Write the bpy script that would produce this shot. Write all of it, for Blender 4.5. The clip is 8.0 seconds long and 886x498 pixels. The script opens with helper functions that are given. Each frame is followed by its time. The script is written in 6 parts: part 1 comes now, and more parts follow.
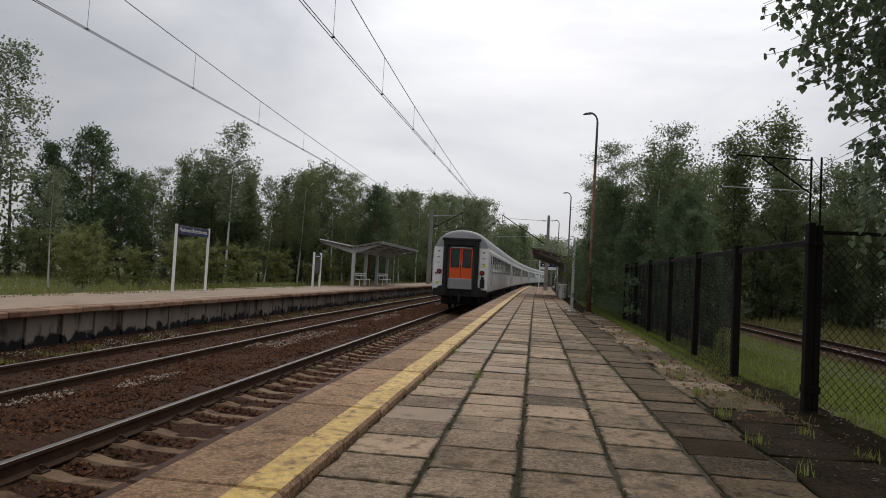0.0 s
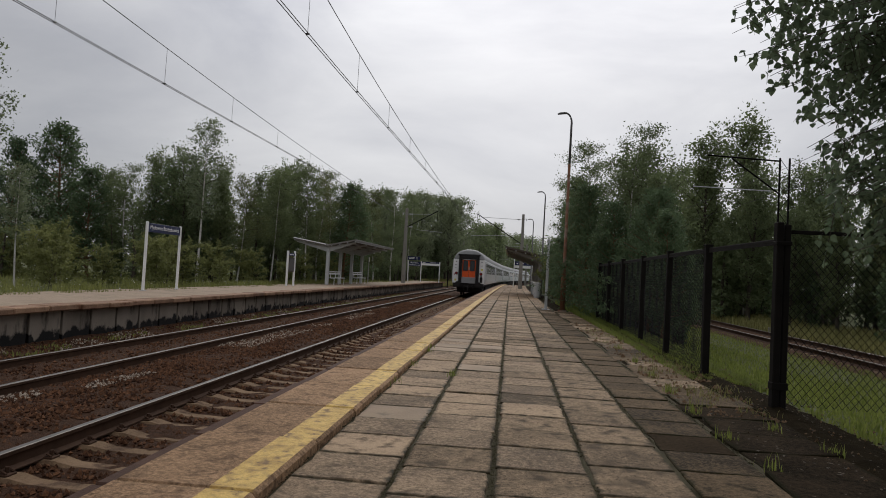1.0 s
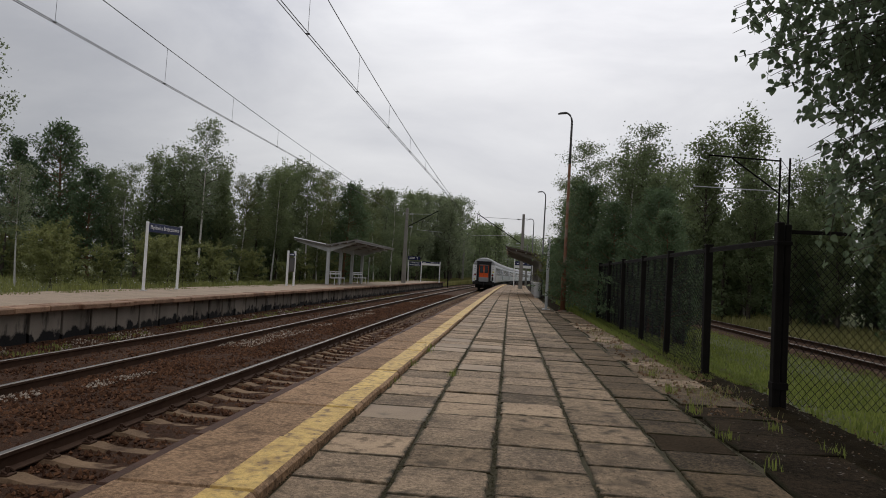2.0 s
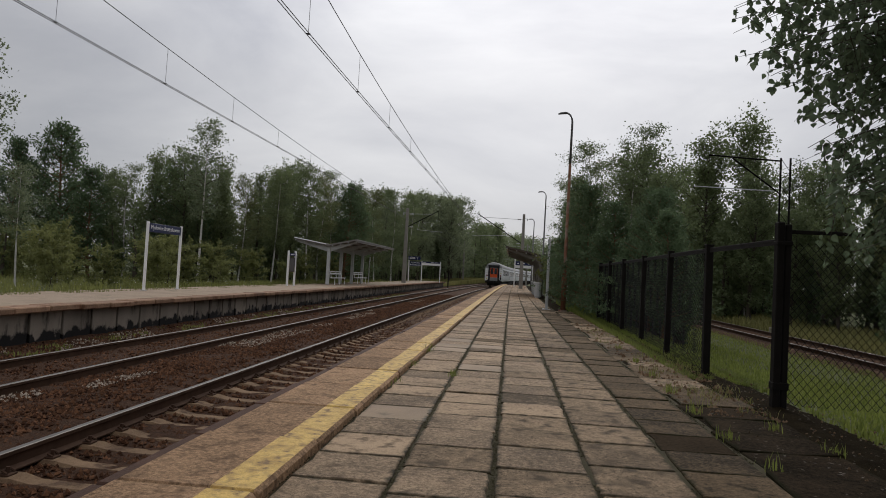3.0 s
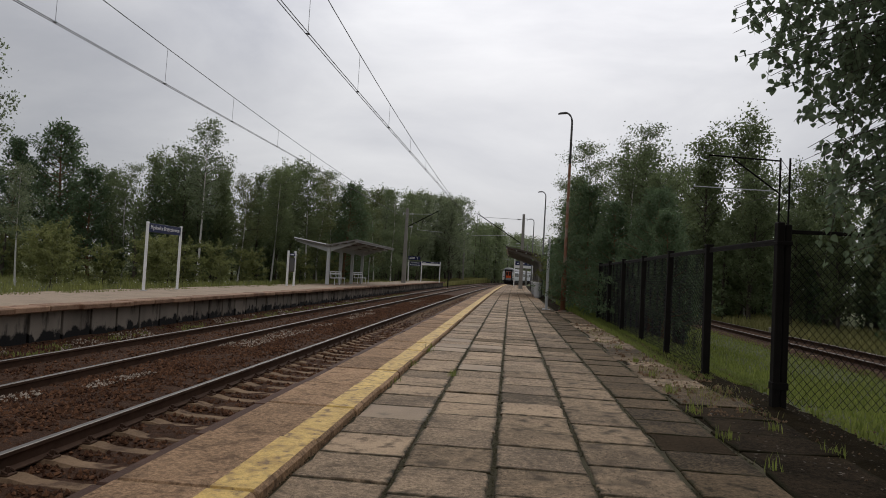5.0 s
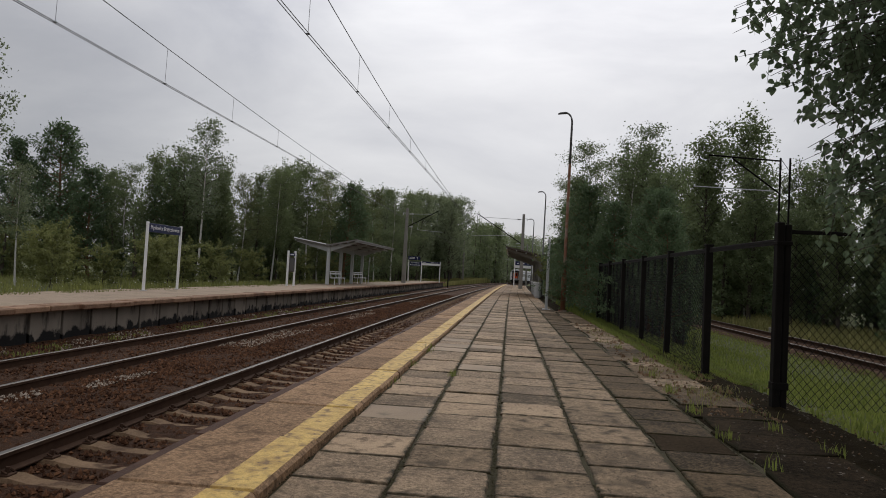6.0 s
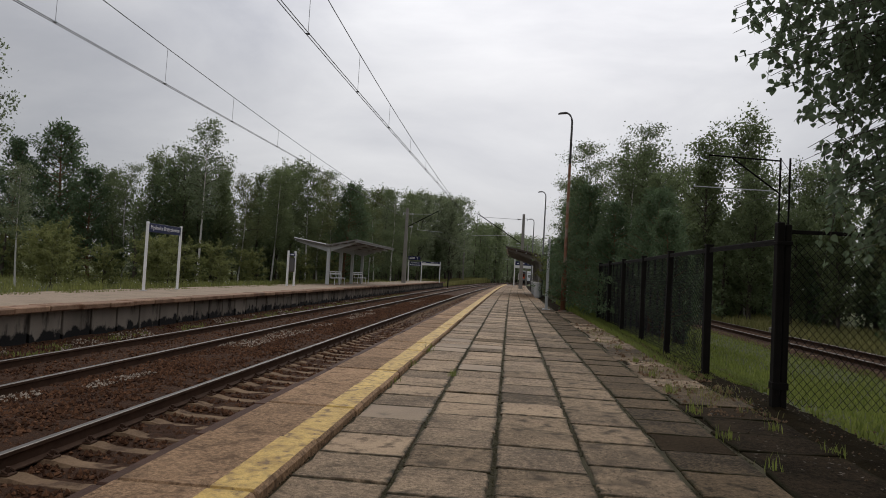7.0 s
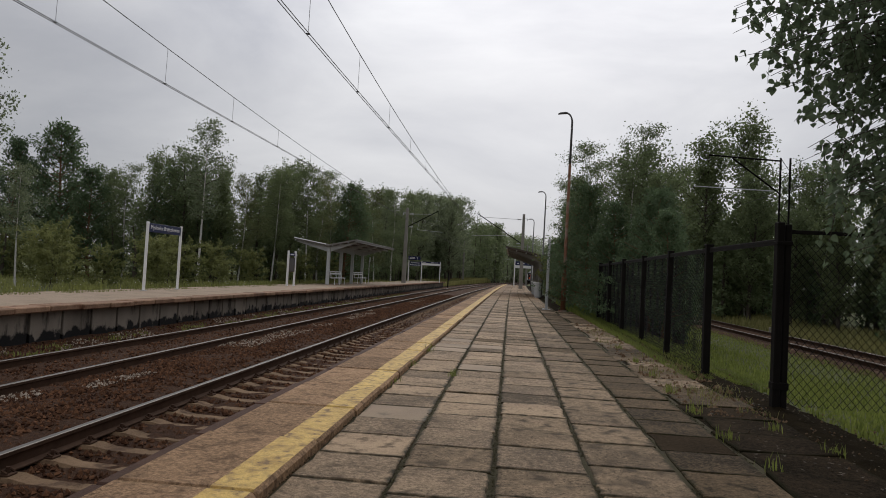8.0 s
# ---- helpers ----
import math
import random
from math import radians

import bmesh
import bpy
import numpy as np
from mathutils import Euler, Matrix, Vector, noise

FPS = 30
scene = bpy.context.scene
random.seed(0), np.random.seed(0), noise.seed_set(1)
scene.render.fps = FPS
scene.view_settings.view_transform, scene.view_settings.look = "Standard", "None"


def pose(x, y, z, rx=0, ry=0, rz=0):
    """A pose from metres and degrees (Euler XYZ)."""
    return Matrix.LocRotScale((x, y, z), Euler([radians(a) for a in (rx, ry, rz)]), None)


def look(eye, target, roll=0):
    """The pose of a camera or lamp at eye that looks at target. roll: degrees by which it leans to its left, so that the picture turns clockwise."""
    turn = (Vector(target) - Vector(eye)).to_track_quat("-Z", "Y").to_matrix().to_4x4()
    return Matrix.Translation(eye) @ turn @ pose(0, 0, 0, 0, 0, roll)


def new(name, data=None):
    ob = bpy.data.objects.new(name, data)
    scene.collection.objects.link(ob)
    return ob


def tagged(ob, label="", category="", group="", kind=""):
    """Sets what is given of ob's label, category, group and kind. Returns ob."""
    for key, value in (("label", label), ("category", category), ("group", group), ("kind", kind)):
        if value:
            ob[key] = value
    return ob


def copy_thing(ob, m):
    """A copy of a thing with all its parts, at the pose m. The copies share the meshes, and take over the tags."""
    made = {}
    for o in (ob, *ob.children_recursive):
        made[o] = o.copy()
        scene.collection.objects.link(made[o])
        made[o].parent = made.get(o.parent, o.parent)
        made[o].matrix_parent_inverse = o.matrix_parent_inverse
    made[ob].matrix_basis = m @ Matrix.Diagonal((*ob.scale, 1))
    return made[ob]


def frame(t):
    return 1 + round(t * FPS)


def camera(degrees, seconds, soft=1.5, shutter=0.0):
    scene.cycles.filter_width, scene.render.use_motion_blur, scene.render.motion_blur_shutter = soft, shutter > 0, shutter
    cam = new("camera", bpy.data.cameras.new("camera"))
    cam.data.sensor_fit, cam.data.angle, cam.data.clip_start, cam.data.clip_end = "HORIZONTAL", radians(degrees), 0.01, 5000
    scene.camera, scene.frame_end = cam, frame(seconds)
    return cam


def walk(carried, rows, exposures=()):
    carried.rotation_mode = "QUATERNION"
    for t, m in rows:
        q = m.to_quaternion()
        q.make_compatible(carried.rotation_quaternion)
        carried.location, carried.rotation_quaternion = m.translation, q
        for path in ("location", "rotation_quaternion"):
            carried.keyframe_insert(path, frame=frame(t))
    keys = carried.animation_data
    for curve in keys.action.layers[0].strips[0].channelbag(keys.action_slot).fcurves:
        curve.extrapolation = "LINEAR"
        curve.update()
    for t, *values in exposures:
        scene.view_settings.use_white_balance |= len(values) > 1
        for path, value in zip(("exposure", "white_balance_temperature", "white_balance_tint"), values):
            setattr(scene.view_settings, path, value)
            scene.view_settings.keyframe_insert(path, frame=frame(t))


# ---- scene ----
# ---------------------------------------------------------------- camera
# z = 0 is the top of the paved platform, y runs along the tracks, x to the right
cam = camera(66.33, 8.0, soft=0.95)
EYE = Vector((0.0, 0.0, 1.09))


def aim(heading, pitch, roll):
    h, p = radians(heading), radians(pitch)
    way = Vector((math.sin(h) * math.cos(p), math.cos(h) * math.cos(p), math.sin(p)))
    return look(EYE, EYE + way * 10, roll)


walk(cam, [
    (0.0, aim(-7.83, 2.10, 3.06)),
    (0.1, aim(-6.22, 2.08, 3.07)),
    (0.2, aim(-5.57, 2.09, 3.08)),
    (0.5, aim(-5.575, 2.09, 3.08)),
    (0.8, aim(-5.67, 2.09, 3.085)),
    (1.0, aim(-5.71, 2.09, 3.088)),
    (1.5, aim(-5.72, 2.085, 3.08)),
    (3.0, aim(-5.765, 2.08, 3.09)),
    (5.5, aim(-5.745, 2.083, 3.08)),
    (8.0, aim(-5.756, 2.083, 3.08)),
], exposures=[(0.0, 0.15), (0.3, 0.11), (0.6, 0.04), (0.9, 0.0), (8.0, 0.0)])

# ---------------------------------------------------------------- sky and light
SUN_EL, SUN_AZ = 34.0, 4.0
world = bpy.data.worlds.new("overcast_sky")
scene.world = world
world.use_nodes = True
wn, wl = world.node_tree.nodes, world.node_tree.links
wn.clear()


def wnode(kind, **kw):
    n = wn.new(kind)
    for k, v in kw.items():
        if k == "blend_type":
            n.blend_type = v
        elif k == "operation":
            n.operation = v
        elif k == "data_type":
            n.data_type = v
    return n


w_out, w_bg = wnode("ShaderNodeOutputWorld"), wnode("ShaderNodeBackground")
w_sky = wnode("ShaderNodeTexSky")
w_sky.sky_type, w_sky.sun_disc = "NISHITA", False
w_sky.sun_elevation, w_sky.sun_rotation = radians(SUN_EL), radians(SUN_AZ)
w_tc, w_map = wnode("ShaderNodeTexCoord"), wnode("ShaderNodeMapping")
w_map.inputs["Scale"].default_value = (1.0, 1.0, 2.6)
w_noise = wnode("ShaderNodeTexNoise")
w_noise.inputs["Scale"].default_value, w_noise.inputs["Detail"].default_value = 2.1, 7.0
w_noise.inputs["Roughness"].default_value = 0.55
w_noise.inputs["Distortion"].default_value = 0.35
w_ramp = wnode("ShaderNodeValToRGB")
w_ramp.color_ramp.elements[0].position, w_ramp.color_ramp.elements[0].color = 0.30, (0.368, 0.374, 0.408, 1)
w_ramp.color_ramp.elements[1].position, w_ramp.color_ramp.elements[1].color = 0.70, (0.578, 0.577, 0.592, 1)
# the veiled sun brightens the clouds round it
w_dot = wnode("ShaderNodeVectorMath", operation="DOT_PRODUCT")
se, sa = radians(SUN_EL - 6.0), radians(SUN_AZ - 1.0)
w_dot.inputs[1].default_value = (math.sin(sa) * math.cos(se), math.cos(sa) * math.cos(se), math.sin(se))
w_glow = wnode("ShaderNodeMapRange")
for key, v in (("From Min", 0.60), ("From Max", 1.0), ("To Min", 0.0), ("To Max", 1.0)):
    w_glow.inputs[key].default_value = v
w_pow = wnode("ShaderNodeMath", operation="POWER")
w_pow.inputs[1].default_value = 2.2
w_mul = wnode("ShaderNodeMath", operation="MULTIPLY_ADD")
w_mul.inputs[1].default_value, w_mul.inputs[2].default_value = 0.84, 0.90
w_scale = wnode("ShaderNodeVectorMath", operation="SCALE")
# an overcast sky is brightest overhead
w_sep, w_zen, w_zmul = wnode("ShaderNodeSeparateXYZ"), wnode("ShaderNodeMapRange"), wnode("ShaderNodeMath", operation="MULTIPLY")
for key, v in (("From Min", 0.25), ("From Max", 1.0), ("To Min", 1.0), ("To Max", 2.1)):
    w_zen.inputs[key].default_value = v
w_clear = wnode("ShaderNodeVectorMath", operation="SCALE")
w_clear.inputs["Scale"].default_value = 0.05
w_mix = wnode("ShaderNodeMix", data_type="RGBA")
w_mix.inputs["Factor"].default_value = 0.88
wl.new(w_tc.outputs["Generated"], w_map.inputs["Vector"])
wl.new(w_map.outputs["Vector"], w_noise.inputs["Vector"])
wl.new(w_noise.outputs["Fac"], w_ramp.inputs["Fac"])
wl.new(w_tc.outputs["Generated"], w_dot.inputs[0])
wl.new(w_dot.outputs["Value"], w_glow.inputs["Value"])
wl.new(w_glow.outputs["Result"], w_pow.inputs[0])
wl.new(w_pow.outputs["Value"], w_mul.inputs[0])
wl.new(w_ramp.outputs["Color"], w_scale.inputs[0])
wl.new(w_tc.outputs["Generated"], w_sep.inputs[0])
wl.new(w_sep.outputs["Z"], w_zen.inputs["Value"])
wl.new(w_mul.outputs["Value"], w_zmul.inputs[0])
wl.new(w_zen.outputs["Result"], w_zmul.inputs[1])
wl.new(w_zmul.outputs["Value"], w_scale.inputs["Scale"])
wl.new(w_sky.outputs["Color"], w_clear.inputs[0])
wl.new(w_clear.outputs["Vector"], w_mix.inputs[6])
wl.new(w_scale.outputs["Vector"], w_mix.inputs[7])
wl.new(w_mix.outputs[2], w_bg.inputs["Color"])
w_bg.inputs["Strength"].default_value = 1.0
wl.new(w_bg.outputs["Background"], w_out.inputs["Surface"])

sun_data = bpy.data.lights.new("sun", "SUN")
sun_data.energy, sun_data.angle, sun_data.color = 0.7, radians(25), (1.0, 0.97, 0.92)
sun = new("sun", sun_data)
s_el, s_az = radians(SUN_EL), radians(SUN_AZ)
sun.matrix_world = look((math.sin(s_az) * 50, math.cos(s_az) * 50, math.tan(s_el) * 50), (0, 0, 0))

# ---------------------------------------------------------------- materials


def material(name, low, high, scale=4.0, rough=0.85, bump=0.3, fine=40.0, per_piece=0.0, island=0.0, metal=0.0,
             stain=None, stain_scale=1.2, stain_at=0.55, stretch=(1, 1, 1), coords="Object", dist=0.01, grit=0.0, spec=0.35, edge=None, coat=None):
    """Two scales of noise between two base colours, optional stains with a shape of their own, and fine relief."""
    m = bpy.data.materials.new(name)
    m.use_nodes = True
    nt = m.node_tree
    N, K = nt.nodes, nt.links
    bsdf = N["Principled BSDF"]
    tc, mp = N.new("ShaderNodeTexCoord"), N.new("ShaderNodeMapping")
    mp.inputs["Scale"].default_value = stretch
    K.new(tc.outputs[coords], mp.inputs["Vector"])
    vec = mp.outputs["Vector"]
    if per_piece > 0:
        oi = N.new("ShaderNodeObjectInfo")
        sc = N.new("ShaderNodeVectorMath")
        sc.operation = "MULTIPLY_ADD"
        sc.inputs[1].default_value = (37, 53, 19)
        K.new(oi.outputs["Random"], sc.inputs[0])
        K.new(vec, sc.inputs[2])
        vec = sc.outputs["Vector"]
    n1, n2 = N.new("ShaderNodeTexNoise"), N.new("ShaderNodeTexNoise")
    n1.inputs["Scale"].default_value, n1.inputs["Detail"].default_value = scale, 6
    n2.inputs["Scale"].default_value, n2.inputs["Detail"].default_value = fine, 5
    n2.inputs["Roughness"].default_value = 0.7
    K.new(vec, n1.inputs["Vector"])
    K.new(vec, n2.inputs["Vector"])
    add = N.new("ShaderNodeMath")
    add.operation = "MULTIPLY_ADD"
    add.inputs[1].default_value = 0.45
    K.new(n2.outputs["Fac"], add.inputs[0])
    half = N.new("ShaderNodeMath")
    half.operation = "MULTIPLY_ADD"
    half.inputs[1].default_value, half.inputs[2].default_value = 1.1, -0.28
    K.new(n1.outputs["Fac"], half.inputs[0])
    K.new(half.outputs[0], add.inputs[2])
    fac = add.outputs[0]
    if grit > 0:
        n4 = N.new("ShaderNodeTexNoise")
        n4.inputs["Scale"].default_value, n4.inputs["Detail"].default_value = 34.0, 9
        n4.inputs["Roughness"].default_value = 0.88
        K.new(vec, n4.inputs["Vector"])
        g1 = N.new("ShaderNodeMath")
        g1.operation = "MULTIPLY_ADD"
        g1.inputs[1].default_value, g1.inputs[2].default_value = grit * 4.2, -grit * 2.1
        K.new(n4.outputs["Fac"], g1.inputs[0])
        g2 = N.new("ShaderNodeMath")
        g2.operation = "ADD"
        K.new(fac, g2.inputs[0])
        K.new(g1.outputs[0], g2.inputs[1])
        fac = g2.outputs[0]
    if per_piece > 0:
        pp = N.new("ShaderNodeMath")
        pp.operation = "MULTIPLY_ADD"
        pp.inputs[1].default_value = per_piece
        K.new(oi.outputs["Random"], pp.inputs[0])
        off = N.new("ShaderNodeMath")
        off.operation = "ADD"
        off.inputs[1].default_value = -per_piece / 2
        K.new(fac, off.inputs[0])
        K.new(off.outputs[0], pp.inputs[2])
        fac = pp.outputs[0]
    if island > 0:
        ge = N.new("ShaderNodeNewGeometry")
        pi = N.new("ShaderNodeMath")
        pi.operation = "MULTIPLY_ADD"
        pi.inputs[1].default_value = island
        K.new(ge.outputs["Random Per Island"], pi.inputs[0])
        of2 = N.new("ShaderNodeMath")
        of2.operation = "ADD"
        of2.inputs[1].default_value = -island / 2
        K.new(fac, of2.inputs[0])
        K.new(of2.outputs[0], pi.inputs[2])
        fac = pi.outputs[0]
    mix = N.new("ShaderNodeMix")
    mix.data_type = "RGBA"
    mix.inputs[6].default_value, mix.inputs[7].default_value = (*low, 1), (*high, 1)
    K.new(fac, mix.inputs["Factor"])
    col = mix.outputs[2]
    if stain:
        n3 = N.new("ShaderNodeTexNoise")
        n3.inputs["Scale"].default_value, n3.inputs["Detail"].default_value = stain_scale, 8
        n3.inputs["Roughness"].default_value = 0.65
        K.new(vec, n3.inputs["Vector"])
        st = N.new("ShaderNodeMapRange")
        st.inputs["From Min"].default_value, st.inputs["From Max"].default_value = stain_at, stain_at + 0.14
        K.new(n3.outputs["Fac"], st.inputs["Value"])
        mx = N.new("ShaderNodeMix")
        mx.data_type = "RGBA"
        K.new(st.outputs["Result"], mx.inputs["Factor"])
        K.new(col, mx.inputs[6])
        mx.inputs[7].default_value = (*stain, 1)
        col = mx.outputs[2]
    if edge:
        # dirt and moss that creep in from the joints of a half-metre slab
        se2, ne = N.new("ShaderNodeSeparateXYZ"), N.new("ShaderNodeTexNoise")
        K.new(tc.outputs["Object"], se2.inputs[0])
        ne.inputs["Scale"].default_value, ne.inputs["Detail"].default_value = 13.0, 6
        K.new(vec, ne.inputs["Vector"])
        axes = []
        for axis in ("X", "Y"):
            ab = N.new("ShaderNodeMath")
            ab.operation = "ABSOLUTE"
            K.new(se2.outputs[axis], ab.inputs[0])
            axes.append(ab)
        far = N.new("ShaderNodeMath")
        far.operation = "MAXIMUM"
        K.new(axes[0].outputs[0], far.inputs[0])
        K.new(axes[1].outputs[0], far.inputs[1])
        creep = N.new("ShaderNodeMath")
        creep.operation = "MULTIPLY_ADD"
        creep.inputs[1].default_value = 0.10
        K.new(ne.outputs["Fac"], creep.inputs[0])
        K.new(far.outputs[0], creep.inputs[2])
        er = N.new("ShaderNodeMapRange")
        er.inputs["From Min"].default_value, er.inputs["From Max"].default_value = 0.272, 0.306
        K.new(creep.outputs[0], er.inputs["Value"])
        me2 = N.new("ShaderNodeMix")
        me2.data_type = "RGBA"
        K.new(er.outputs["Result"], me2.inputs["Factor"])
        K.new(col, me2.inputs[6])
        me2.inputs[7].default_value = (*edge, 1)
        col = me2.outputs[2]
    if coat:
        # a ragged black tar coat on the lower part of a wall panel, with runs above it
        colour, level = coat
        sz, nz = N.new("ShaderNodeSeparateXYZ"), N.new("ShaderNodeTexNoise")
        K.new(tc.outputs["Object"], sz.inputs[0])
        nz.inputs["Scale"].default_value, nz.inputs["Detail"].default_value = 3.4, 7
        flat = N.new("ShaderNodeMapping")
        flat.inputs["Scale"].default_value = tuple(1 / k for k in stretch)
        K.new(vec, flat.inputs["Vector"])
        K.new(flat.outputs["Vector"], nz.inputs["Vector"])
        lift = N.new("ShaderNodeMath")
        lift.operation = "MULTIPLY_ADD"
        lift.inputs[1].default_value = -0.85
        K.new(nz.outputs["Fac"], lift.inputs[0])
        K.new(sz.outputs["Z"], lift.inputs[2])
        cr = N.new("ShaderNodeMapRange")
        cr.inputs["From Min"].default_value, cr.inputs["From Max"].default_value = level - 0.395, level - 0.485
        K.new(lift.outputs[0], cr.inputs["Value"])
        mc = N.new("ShaderNodeMix")
        mc.data_type = "RGBA"
        K.new(cr.outputs["Result"], mc.inputs["Factor"])
        K.new(col, mc.inputs[6])
        mc.inputs[7].default_value = (*colour, 1)
        col = mc.outputs[2]
    K.new(col, bsdf.inputs["Base Color"])
    bsdf.inputs["Roughness"].default_value = rough
    bsdf.inputs["Metallic"].default_value = metal
    bsdf.inputs["Specular IOR Level"].default_value = spec
    if bump:
        b = N.new("ShaderNodeBump")
        b.inputs["Strength"].default_value, b.inputs["Distance"].default_value = bump, dist
        K.new(n2.outputs["Fac"], b.inputs["Height"])
        K.new(b.outputs["Normal"], bsdf.inputs["Normal"])
    return m


def leaf_material(name, low, high, back=0.35):
    """Leaves that let some light through; each leaf has its own tone."""
    m = bpy.data.materials.new(name)
    m.use_nodes = True
    N, K = m.node_tree.nodes, m.node_tree.links
    bsdf, out = N["Principled BSDF"], N["Material Output"]
    ge, mix = N.new("ShaderNodeNewGeometry"), N.new("ShaderNodeMix")
    oi = N.new("ShaderNodeObjectInfo")
    md = N.new("ShaderNodeMath")
    md.operation = "MULTIPLY_ADD"
    md.inputs[1].default_value = 0.6
    sc = N.new("ShaderNodeMath")
    sc.operation = "MULTIPLY"
    sc.inputs[1].default_value = 0.4
    K.new(oi.outputs["Random"], sc.inputs[0])
    K.new(ge.outputs["Random Per Island"], md.inputs[0])
    K.new(sc.outputs[0], md.inputs[2])
    mix.data_type = "RGBA"
    mix.inputs[6].default_value, mix.inputs[7].default_value = (*low, 1), (*high, 1)
    K.new(md.outputs[0], mix.inputs["Factor"])
    K.new(mix.outputs[2], bsdf.inputs["Base Color"])
    bsdf.inputs["Roughness"].default_value = 0.6
    bsdf.inputs["Specular IOR Level"].default_value = 0.25
    tr, ms = N.new("ShaderNodeBsdfTranslucent"), N.new("ShaderNodeMixShader")
    K.new(mix.outputs[2], tr.inputs["Color"])
    ms.inputs["Fac"].default_value = back
    K.new(bsdf.outputs[0], ms.inputs[1])
    K.new(tr.outputs[0], ms.inputs[2])
    K.new(ms.outputs[0], out.inputs["Surface"])
    return m


M_SLAB = material("concrete_slab", (0.108, 0.075, 0.046), (0.480, 0.340, 0.216), 2.2, 0.82, 1.0, 75, per_piece=0.60, stain=(0.125, 0.085, 0.051), stain_scale=8.0, stain_at=0.53, dist=0.010, grit=1.05, spec=0.25, edge=(0.046, 0.036, 0.019))
M_SLABS = material("concrete_slabs_far", (0.105, 0.071, 0.042), (0.455, 0.312, 0.193), 2.2, 0.82, 1.0, 75, island=0.55, stain=(0.110, 0.076, 0.046), stain_scale=8.0, stain_at=0.54, dist=0.010, grit=0.9, spec=0.25)
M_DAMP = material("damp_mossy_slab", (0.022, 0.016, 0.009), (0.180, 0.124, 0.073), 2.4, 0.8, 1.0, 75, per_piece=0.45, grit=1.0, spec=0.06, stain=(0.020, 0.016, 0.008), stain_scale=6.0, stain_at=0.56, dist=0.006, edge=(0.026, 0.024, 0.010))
M_WORN = material("weathered_slab", (0.070, 0.048, 0.028), (0.385, 0.272, 0.170), 2.4, 0.85, 1.0, 75, per_piece=0.55, stain=(0.078, 0.056, 0.034), stain_scale=8.5, stain_at=0.51, dist=0.010, grit=1.15, spec=0.2, edge=(0.040, 0.032, 0.016))
M_GREYSLAB = material("smooth_grey_slab", (0.165, 0.116, 0.072), (0.37, 0.262, 0.167), 2.0, 0.75, 0.35, 120, per_piece=0.25, stain=(0.10, 0.075, 0.050), stain_scale=2.2, stain_at=0.62, grit=0.2, edge=(0.060, 0.048, 0.026))
M_COPING = material("coping_concrete", (0.105, 0.062, 0.034), (0.47, 0.295, 0.170), 1.8, 0.85, 1.0, 75, per_piece=0.35, stain=(0.125, 0.076, 0.044), stain_scale=8.0, stain_at=0.53, dist=0.010, grit=1.1, spec=0.15)
M_YELLOW = material("worn_yellow_paint", (0.38, 0.225, 0.058), (0.80, 0.55, 0.165), 5, 0.7, 0.9, 90, per_piece=0.2, stain=(0.205, 0.122, 0.052), stain_scale=17.0, stain_at=0.50, dist=0.006, grit=0.9)
M_DIRT = material("dark_soil", (0.006, 0.0045, 0.0025), (0.034, 0.025, 0.013), 5, 0.95, 0.8, 60, coords="Object", dist=0.03, spec=0.02)
M_MOSS = material("moss_joint", (0.034, 0.028, 0.012), (0.088, 0.074, 0.032), 8, 0.95, 0.8, 80, dist=0.02)
M_PALESTONE = material("pale_limestone", (0.20, 0.155, 0.115), (0.50, 0.42, 0.34), 4, 0.9, 0.4, 60, island=0.6, spec=0.2)
M_BALLAST = material("ballast_bed", (0.022, 0.0105, 0.0052), (0.112, 0.053, 0.027), 16, 0.92, 1.0, 48, stain=(0.15, 0.118, 0.090), stain_scale=0.7, stain_at=0.68, dist=0.05, spec=0.15)
M_STONE = material("ballast_stone", (0.030, 0.0125, 0.0068), (0.168, 0.080, 0.041), 3, 0.92, 0.4, 60, island=0.9, spec=0.15)
M_SLEEPER = material("concrete_sleeper", (0.105, 0.064, 0.036), (0.270, 0.176, 0.104), 4, 0.9, 0.9, 60, per_piece=0.30, stain=(0.060, 0.032, 0.018), stain_scale=3.2, stain_at=0.53, grit=0.5, spec=0.2)
M_RAIL = material("rusty_rail_steel", (0.030, 0.016, 0.010), (0.095, 0.053, 0.034), 6, 0.85, 0.3, 60, spec=0.12)
M_RAILTOP = material("worn_rail_head", (0.085, 0.072, 0.062), (0.17, 0.150, 0.135), 3, 0.45, 0.05, 60, metal=0.7)
M_PANEL = material("stained_concrete_panel", (0.105, 0.087, 0.070), (0.330, 0.280, 0.230), 1.4, 0.9, 0.5, 60, per_piece=0.55, stain=(0.034, 0.028, 0.022), stain_scale=2.6, stain_at=0.54, stretch=(1, 1, 0.30), coat=((0.009, 0.008, 0.008), -0.54))
M_FARTOP = material("far_platform_paving", (0.16, 0.112, 0.074), (0.44, 0.335, 0.24), 0.9, 0.85, 0.6, 9, stain=(0.095, 0.085, 0.036), stain_scale=0.9, stain_at=0.55, grit=0.5)
M_FAREDGE = material("far_coping", (0.11, 0.058, 0.032), (0.36, 0.215, 0.13), 2.5, 0.85, 0.5, 30, per_piece=0.45, stain=(0.12, 0.045, 0.018), stain_scale=3.0, stain_at=0.53, grit=0.5)
M_GROUND = material("forest_floor", (0.035, 0.042, 0.016), (0.12, 0.13, 0.045), 0.6, 0.95, 0.8, 12, dist=0.1)
